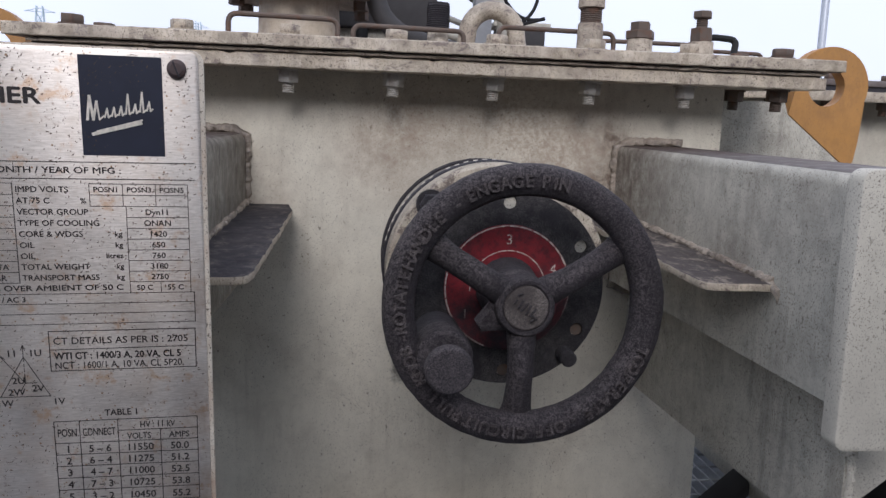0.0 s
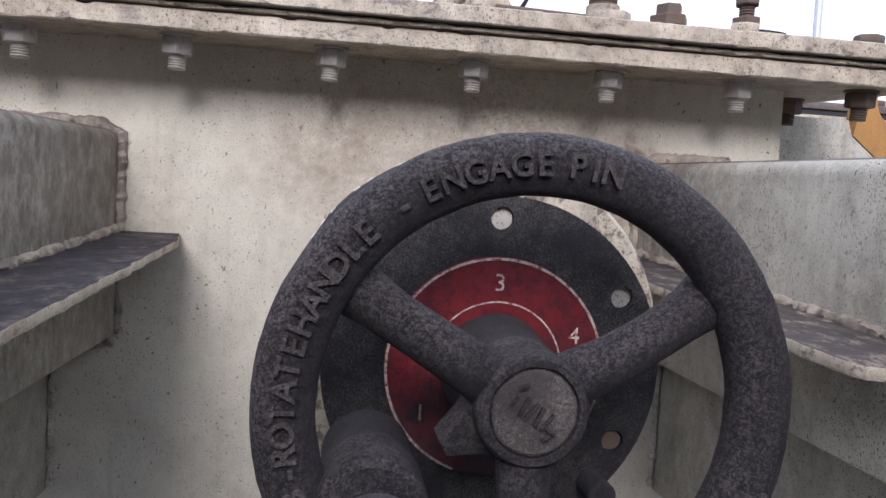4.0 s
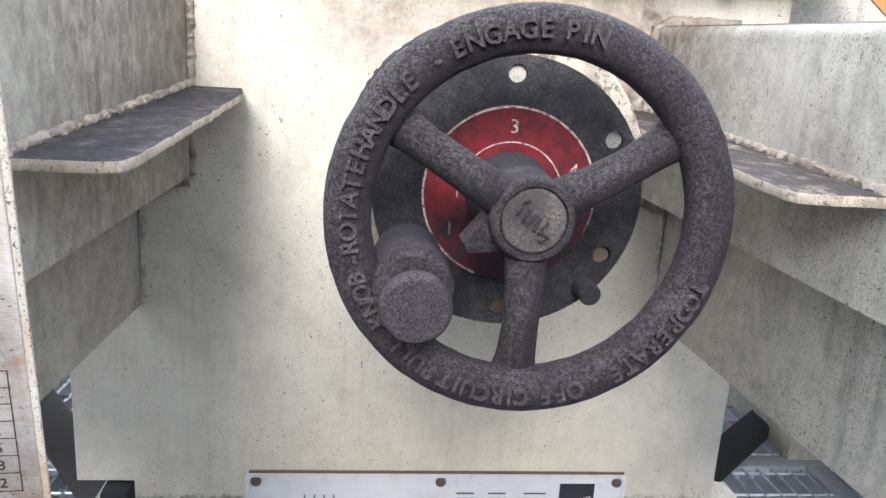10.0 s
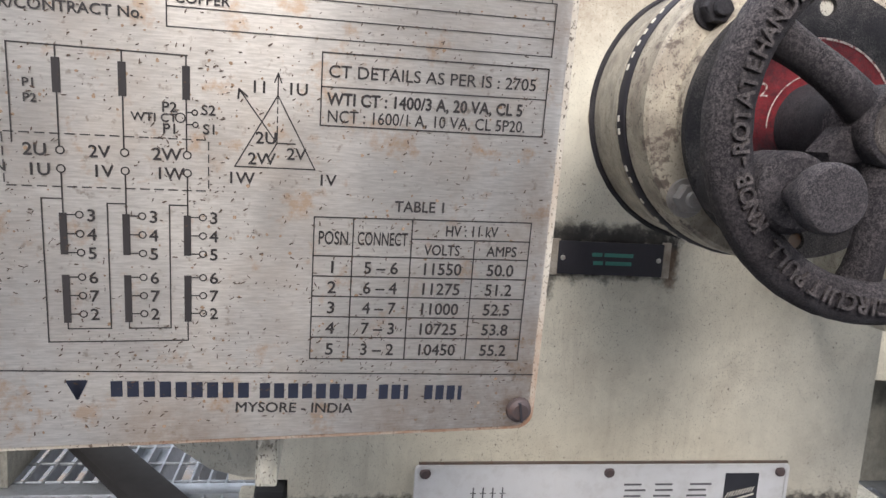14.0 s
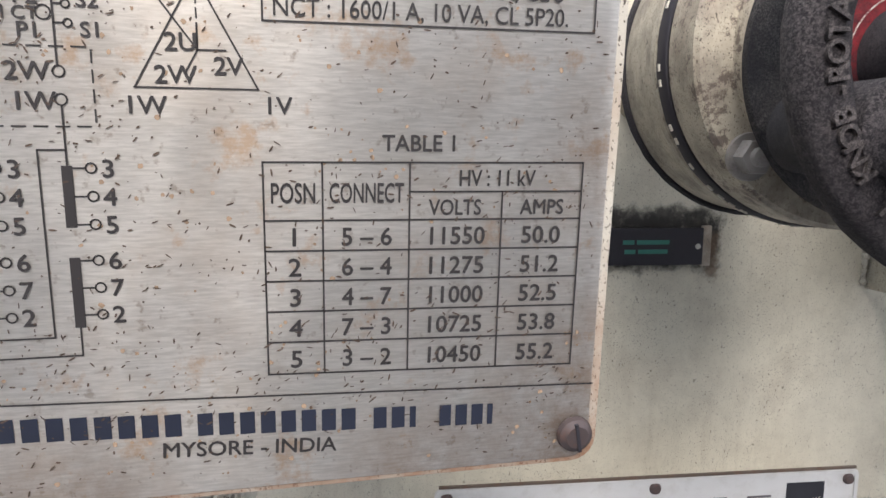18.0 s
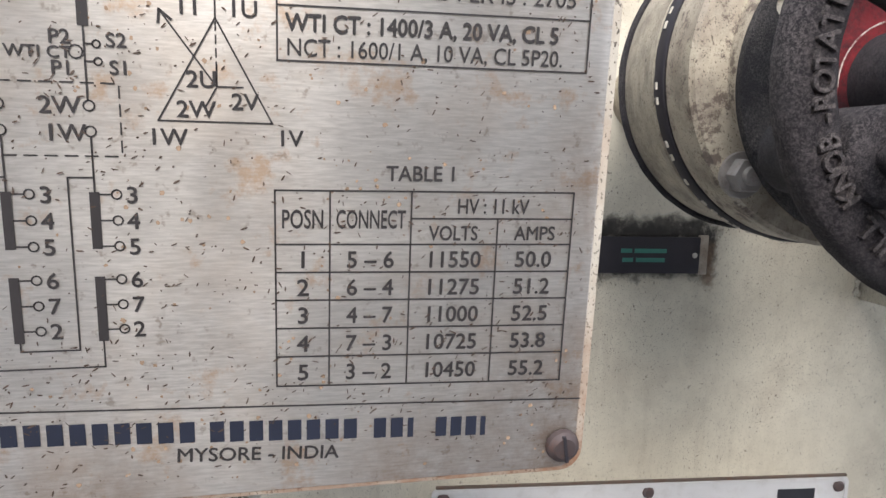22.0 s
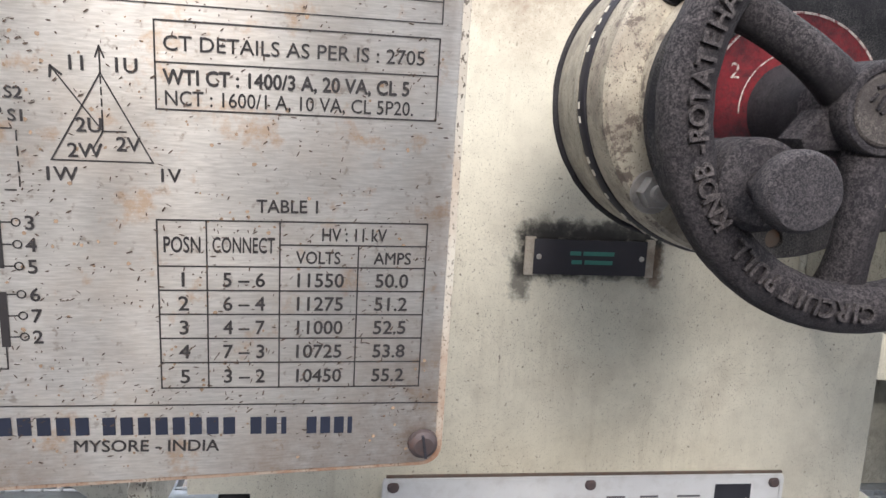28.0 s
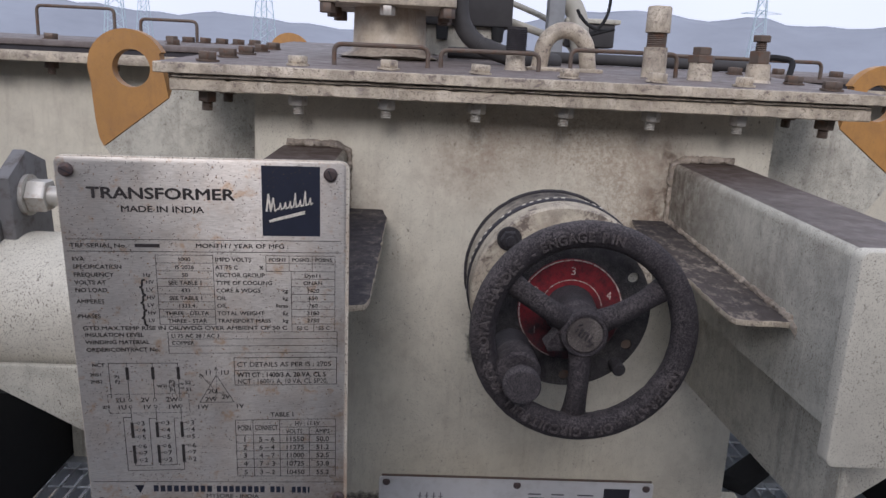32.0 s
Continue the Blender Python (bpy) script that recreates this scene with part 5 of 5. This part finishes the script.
for t, u, v, h in (("P2", 72.4, 192.6, 3.6), ("P1", 72.6, 200, 3.6), ("S2", 85.5, 193, 3.6), ("S1", 86, 199.6, 3.6), ("WTI CT", 62.5, 196.3, 3.0), ("NCT", 12, 176, 3.4), ("2NS1", 9.5, 185, 3.0), ("2NS2", 9.5, 191.5, 3.0), ("P1", 29, 187, 3.0), ("P2", 29, 192, 3.0), ("2N", 17, 215.5, 3.2)):
    say(t, u, v, h)
dot_ring(bm, 83.4, 194.2, 0.9), dot_ring(bm, 83.6, 198.4, 0.9), dot_ring(bm, 78.6, 196.2, 1.6), rule(bm, 80.6, 194.2, 82.4, 194.2), rule(bm, 80.6, 198.4, 82.6, 198.4)
# table of positions
U = (125.8, 140.6, 163.4, 189, 212)
V = (230.3, 245.3, 253.3, 261.4, 269.7, 278.2, 287.2)


def tv(u, v):
    """The table's print runs slightly downhill towards its foot."""
    return v + (u - 125.8) / 86.2 * (0.4 + 2.2 * (v - 230.3) / 57)


def trule(u0, v0, u1, v1):
    rule(bm, u0, tv(u0, v0), u1, tv(u1, v1), 0.5)


def tsay(text, u, v, h, width=None, weight=0.012):
    say(text, u, tv(u, v), h, width, "CENTER", weight, slope=(tv(u + 1, v) - tv(u, v)))


say("TABLE 1", 166.2, 225.3, 4.4, 19.5, "CENTER")
for v in V:
    trule(U[0], v, U[-1], v)
trule(U[2], 237.9, U[-1], 237.9)
for k, u in enumerate(U):
    trule(u, 237.9 if k == 3 else V[0], u, V[-1])
tsay("POSN", 133.2, 238, 5.4, 11.2), tsay("CONNECT", 152, 238, 5.4, 19.6)
tsay("HV : 11 kV", 187.4, 234.2, 4.5, 21.5), tsay("VOLTS", 175.9, 241.9, 4.4, 14.6), tsay("AMPS", 200.6, 241.9, 4.3, 12.8)
for k, (a, b_, c, d) in enumerate((("1", "5 – 6", "11550", "50.0"), ("2", "6 – 4", "11275", "51.2"), ("3", "4 – 7", "11000", "52.5"), ("4", "7 – 3", "10725", "53.8"), ("5", "3 – 2", "10450", "55.2"))):
    v = (V[k + 1] + V[k + 2]) / 2 + 0.2
    tsay(a, 133.2, v, 5.0), tsay(b_, 152, v, 5.0, 13.4), tsay(c, 176.2, v, 5.0, 15.4), tsay(d, 200.6, v, 5.0, 11.4)
# foot: the maker's line as plain bars
rule(bm, 2.5, 289.0, PW - 2, 296.6, 0.5)
part("line_print", bm, M_ink, nameplate)["kind"] = "stuff"
bm = bm_new()
for u0, u1, n in ((53, 104.5, 9), (107, 150.5, 8), (154, 169.5, 3), (173, 192, 4)):
    for k in range(n):
        a = u0 + (u1 - u0) * k / n
        mid = 297.9 + (a - 55) * 0.045
        solid(bm, a, mid - 3.2, a + (u1 - u0) / n * (0.34 if n < 5 and k == n - 1 else 0.72), mid + 3.2)
for k in range(4):
    rule(bm, 38.5 + k * 1.0, 294.5, 41.5, 301 - k * 0.5, 1.2), rule(bm, 44.5 - k * 1.0, 294.5, 41.5, 301 - k * 0.5, 1.2)
part("bar_print", bm, M_navy, nameplate, "maker's line as plain bars")["kind"] = "stuff"
say("MYSORE - INDIA", 97.5, 306.6, 4.4, 46, weight=0.012, slope=0.05)
M_screw = metal("rusty_screw", (0.09, 0.068, 0.066), 0.55, (0.15, 0.075, 0.05), 0.6, 0.4, 200)
for u, v, a in ((8.4, 11, 30), (207.2, 10.6, 70), (214.8, 312.4, 80), (8, 311, 20)):
    x, z = pm(u, v)
    sc = part("screw", lathe(bm_new(), [(0, -0.0038), (0.0035, -0.0036), (0.0052, -0.0022), (0.0056, -0.0003)], axis="y", seg=24), M_screw, nameplate, "rusty slotted screw", m=pose(x, 0, z))
    part("slot", box(bm_new(), -0.0045, 0.0045, -0.0042, -0.003, -0.0005, 0.0005), M_gasket, sc, m=pose(0, 0, 0, 0, a, 0))
# rust specks scattered over the plate
bm = bm_new()
for k in range(4600):
    u, v = random.uniform(2, PW - 5), random.uniform(2, PH - 3)
    l, w, a = random.uniform(0.3, 1.0) ** 2 * 2.3, random.uniform(0.22, 0.55), random.gauss(-0.6, 0.7)
    if noise.noise((u * 0.03, v * 0.03, 2)) + random.random() * 0.8 < 0.25:
        continue
    c, s_ = math.cos(a), math.sin(a)
    pts = [(u + c * l * x - s_ * w * y, v + s_ * l * x + c * w * y) for x, y in ((-0.5, 0), (-0.2, 0.5), (0.3, 0.4), (0.5, 0), (0.25, -0.45), (-0.3, -0.5))]
    bm.faces.new([bm.verts.new((pm(*p)[0], -0.00035, pm(*p)[1])) for p in pts])
sp = part("rust_specks", bm, plain("rust_speck", (0.13, 0.085, 0.06), 0.8, var=0.6, scale=300), nameplate, "small brown rust specks")
sp["kind"] = "stuff"
bm = bm_new()
for k in range(1100):
    u, v, r = random.uniform(2, PW - 6), random.uniform(2, PH - 3), random.uniform(0.25, 0.95)
    if noise.noise((u * 0.025, v * 0.025, 6)) + random.random() * 0.7 < 0.3:
        continue
    bm.faces.new([bm.verts.new((pm(u + q * math.cos(a), 0)[0], -0.00012, pm(0, v + q * math.sin(a))[1])) for a, q in ((math.pi * j / 4, r * random.uniform(0.5, 1.0)) for j in range(8))])
sp = part("rust_bloom", bm, plain("rust_bloom", (0.42, 0.29, 0.19), 0.8, var=0.4, scale=300), nameplate, "pale orange blooms of rust")
sp["kind"] = "stuff"

# ---- connection diagram plate ----
LW, LH = 442, 288
lower = empty("diagram_plate", "pale aluminium connection diagram plate, print faded", "nameplate", m=pose(-0.0905, 0.967, 0.9245))
part("plate", prism(bm_new(), rounded(0, 0.442, -0.288, 0, 0.007), 0, 0.002, 0.0004), M_alu, lower)
part("raised_rim", holed(rounded(0.001, 0.441, -0.287, -0.001, 0.006), [rounded(0.005, 0.437, -0.283, -0.005, 0.004)], -0.0012, 0.0002), M_alu, lower)
# the shadow line above the plate, built as a thin brown strip
part("edge_shadow_line", rough_edge(box(bm_new(), 0.004, 0.438, -0.0008, 0.0022, 0.0002, 0.0026), 0.0006, 80), M_rust, lower, "brown strip standing for the shadow line on the upper edge")
SX = SZ = 1.0
M_fade = plain("faded_print", (0.1, 0.095, 0.1), 0.6, var=0.3)
bm = bm_new()
for u, v, w, h in ((55, 42, 57, 34), (58, 46, 51, 26), (55, 82, 57, 32), (60, 88, 47, 22), (62, 140, 54, 52), (70, 147, 38, 38), (180, 132, 45, 62), (187, 142, 31, 42), (228, 150, 22, 26)):
    frame_lines(bm, u, v, u + w, v + h, 0.7)
for u0, v0, h in ((34, 44, 64), (118, 44, 64), (48, 146, 40), (122, 146, 40), (152, 148, 34)):
    for k in range(5):
        rule(bm, u0 + 3.2 * k, v0, u0 + 3.2 * k, v0 + h, 0.6)
    rule(bm, u0, v0, u0 + 12.8, v0, 0.7), rule(bm, u0, v0 + h, u0 + 12.8, v0 + h, 0.7)
for k in range(4):
    rule(bm, 66 + 11 * k, 28, 66 + 11 * k, 42, 1.6), rule(bm, 63 + 11 * k, 34, 69 + 11 * k, 34, 1.0), rule(bm, 66 + 11 * k, 96, 66 + 11 * k, 104, 1.2)
    dot_ring(bm, 76 + 9 * k, 158, 2.6, 0.6), dot_ring(bm, 76 + 9 * k, 174, 2.6, 0.6), dot_ring(bm, 203, 150 + 9 * k, 2.4, 0.6)
for u0, v0, u1, v1 in ((50, 116, 118, 116), (50, 78, 118, 78), (40, 120, 40, 128), (44, 166, 134, 166), (89, 132, 89, 200), (150, 165, 256, 165), (203, 124, 203, 202), (164, 182, 186, 196), (186, 196, 180, 206), (225, 132, 246, 120), (246, 120, 262, 120), (112, 60, 140, 48), (140, 48, 150, 48), (118, 190, 138, 204)):
    rule(bm, u0, v0, u1, v1, 0.5)
for u0, v0 in ((151, 45), (24, 50), (26, 90), (138, 206), (264, 118), (168, 206), (140, 132), (30, 206), (252, 186), (142, 96)):
    solid(bm, u0, v0, u0 + random.uniform(7, 14), v0 + 3)
for k in range(7):
    for j in range(3 if k < 4 else 2):
        a = 238 + 38 * j + random.uniform(0, 6)
        solid(bm, a, 24 + 7 * k, a + random.uniform(20, 32), 26.4 + 7 * k)
for k in range(10):
    a = random.choice((44, 118, 180, 226)) + random.uniform(0, 20)
    v = random.uniform(100, 170)
    solid(bm, a, v, a + random.uniform(6, 12), v + 2.2)
rule(bm, 20, 178, 425, 174, 0.4)
part("drawing_print", bm, M_fade, lower, "faded line drawing and unreadable print bars")["kind"] = "stuff"
bm = bm_new()
for u0, u1 in ((110, 190), (200, 262), (272, 292), (300, 322)):
    n = int((u1 - u0) / 8)
    for k in range(n):
        a = u0 + (u1 - u0) * k / n
        solid(bm, a, 228, a + (u1 - u0) / n * 0.75, 236)
for k in range(9):
    solid(bm, 190 + 7 * k, 244, 195 + 7 * k, 249)
part("bar_print", bm, M_ink, lower, "maker's line as plain bars")["kind"] = "stuff"
bm = bm_new()
solid(bm, 362, 12, 404, 62)
part("emblem_panel", bm, plain("black_print", (0.02, 0.02, 0.026), 0.5), lower)
bm = bm_new()
for k in range(10):
    rule(bm, 365 + 3.5 * k, 42 - 0.8 * k, 368 + 3.5 * k, 36 - 0.8 * k, 1.2, -0.0005)
rule(bm, 368, 47, 399, 38, 2.0, -0.0005)
part("emblem", bm, M_white, lower)
for u in (11.5, 221, 430):
    x, z = pm(u, 10.5)
    part("screw", lathe(bm_new(), [(0, -0.004), (0.0045, -0.0036), (0.0062, -0.0006), (0.0062, 0.0)], axis="y", seg=20), M_screw, lower, "rusty rivet", m=pose(x, 0, z))

for u in (0.01, 0.215, 0.42):
    part("mounting_bar", box(bm_new(), u, u + 0.014, 0.0025, 0.0525, -0.085, -0.055), M_wall, lower)
# ---- base of the tank ----
ledge = thing("base_ledge", rough_edge(box(bm_new(), -0.288, 0.548, 0.972, 1.1, 0.752, 0.836, 0.003), 0.0005, 30), M_beam, "cream painted base rail, its top blackened by dirt", "rail")
part("dirt_layer", rough_edge(box(bm_new(), -0.286, 0.546, 0.976, WY - 0.002, 0.8362, 0.838), 0.001, 60, (0, 1, 0.3)), M_grimy, ledge, "black dirt lying on the rail")
thing("skirt_plate", box(bm_new(), -0.2, 0.45, 0.985, 0.997, 0.56, 0.7515), M_wall, "cream painted skirt plate under the base rail", "plate")
thing("rubber_block", box(bm_new(), -0.264, -0.229, 1.0, 1.09, 0.8385, 0.8785, 0.008), M_rubber, "black rubber block in the notch of the wall", "block")

# ---- radiator pipe with flanged valve ----
pipe = empty("radiator_pipe", "cream painted radiator pipe with a dark bolted valve flange", "pipe")
PY, PZ = 0.68, 1.288
part("pipe", lathe(bm_new(), [(0.0, -0.75), (0.078, -0.75), (0.078, -0.262), (0.06, -0.262)], (0, PY, PZ), "x", 56), M_end, pipe)
M_ear = metal("dull_grey_clamp", (0.17, 0.165, 0.165), 0.6, (0.09, 0.07, 0.06), 0.8, 0.3, 60)
part("ear", prism(bm_new(), [(PY - 0.02, PZ + 0.06), (PY + 0.06, PZ + 0.05), (PY + 0.05, PZ + 0.15), (PY + 0.01, PZ + 0.165), (PY - 0.03, PZ + 0.14)], -0.475, -0.46, 0.002, "yz"), M_ear, pipe, "dull grey clamp ear")
part("clamp", lathe(bm_new(), [(0.078, -0.62), (0.098, -0.62), (0.1, -0.6), (0.098, -0.476), (0.078, -0.474)], (0, PY, PZ), "x", 48), M_ear, pipe, "dull grey clamp round the pipe")
c = (PY + 0.005, PZ + 0.118)
part("washer", lathe(bm_new(), [(0.0, -0.4598), (0.022, -0.4598), (0.022, -0.456), (0, -0.456)], (0, *c), "x", 24), M_zinc, pipe)
part("nut", lathe(bm_new(), [(0, -0.456), (0.017, -0.456), (0.0185, -0.454), (0.0185, -0.438), (0.017, -0.436), (0, -0.436)], (0, *c), "x", 6), M_zinc, pipe)
part("stud", lathe(bm_new(), [(0, -0.436), (0.0105, -0.436), (0.0105, -0.412), (0, -0.412)], (0, *c), "x", 14), M_zinc, pipe)
part("under_plate", prism(bm_new(), [(-0.5, 1.249), (-0.5, 1.245), (-0.3, 1.138), (-0.272, 1.114), (-0.25, 1.098), (-0.232, 1.093), (-0.222, 1.093), (-0.222, 1.249)], 0.598, 0.606, 0.001), M_beam, pipe, "cream gusset under the pipe")
far_pipe = empty("radiator_pipe", "cream painted radiator pipe behind the bare bracket", "pipe")
part("pipe", lathe(bm_new(), [(0.0, 0.96), (0.078, 0.96), (0.078, 0.457), (0.06, 0.457)], (0, PY, PZ), "x", 56), M_end, far_pipe)
part("under_plate", prism(bm_new(), [(0.66, 1.249), (0.56, 1.224), (0.49, 1.172), (0.405, 1.106), (0.3875, 1.106), (0.3875, 1.249)], 0.598, 0.606, 0.001), M_end, far_pipe, "cream gusset under the pipe")
M_post = plain("grey_post_enamel", (0.2, 0.21, 0.205), 0.5, var=0.3, scale=14)
for sgn in (-1, 1):
    bank = empty("radiator", "black radiator bank standing on the platform beside the tank", "radiator", "black radiator banks")
    for k in range(9):
        a = CX + sgn * (1.0175 + 0.045 * k)
        part("panel", box(bm_new(), a, a + 0.015, 1.02, 2.3, FLOOR + 0.004, 1.17, 0.004), M_rubber, bank)
    for z in (0.72, 1.08):
        part("header", tube(bm_new(), [(CX + sgn * 1.02, 1.66, z), (CX + sgn * 1.4, 1.66, z)], 0.035, 16), M_rubber, bank)
ribbed = empty("ribbed_post", "grey ribbed steel post beside the black radiator", "post")
for k in range(4):
    part("rib", box(bm_new(), 0.985 + 0.03 * k, 1.002 + 0.03 * k, 1.13 - 0.012 * (k % 2), 1.19, FLOOR + 0.004, 1.12, 0.004), M_post, ribbed)
part("back", box(bm_new(), 0.985, 1.095, 1.1905, 1.2, FLOOR + 0.004, 1.12, 0.002), M_post, ribbed)

# ---- hoses on the grating ----
cable("black_hose", [(-0.75, 1.5, FLOOR + 0.02), (-0.5, 1.3, FLOOR + 0.02), (-0.25, 1.12, FLOOR + 0.02), (0.1, 1.1, FLOOR + 0.02)], 0.018, M_hose, "dark hose lying on the grating")
thing("flat_conduit", box(bm_new(), -0.34, 0.34, -0.045, 0.045, 0, 0.03, 0.01), M_hose, "dark grey flat conduit lying across the grating", "conduit", m=pose(-0.6, 1.717, FLOOR + 0.003, 0, 0, -53.8))
thing("black_strap", box(bm_new(), -0.31, 0.31, -0.034, 0.034, 0, 0.04, 0.008), M_rubber, "black padded strap lying on the grating", "strap", m=pose(1.0, 1.785, FLOOR + 0.003, 0, 0, 42.7))

# ---- fence behind ----
fence = empty("fence", "galvanised steel fence behind the tank", "fence")
for x in (2.62, 4.1, 5.6):
    part("post", tube(bm_new(), [(x, 4.2, FLOOR - 1.0), (x, 4.2, 3.2)], 0.022, 12), M_galv, fence)
for z in (1.35, 1.72):
    part("rail", tube(bm_new(), [(2.62, 4.2, z), (6.0, 4.2, z)], 0.014, 10), M_galv, fence)
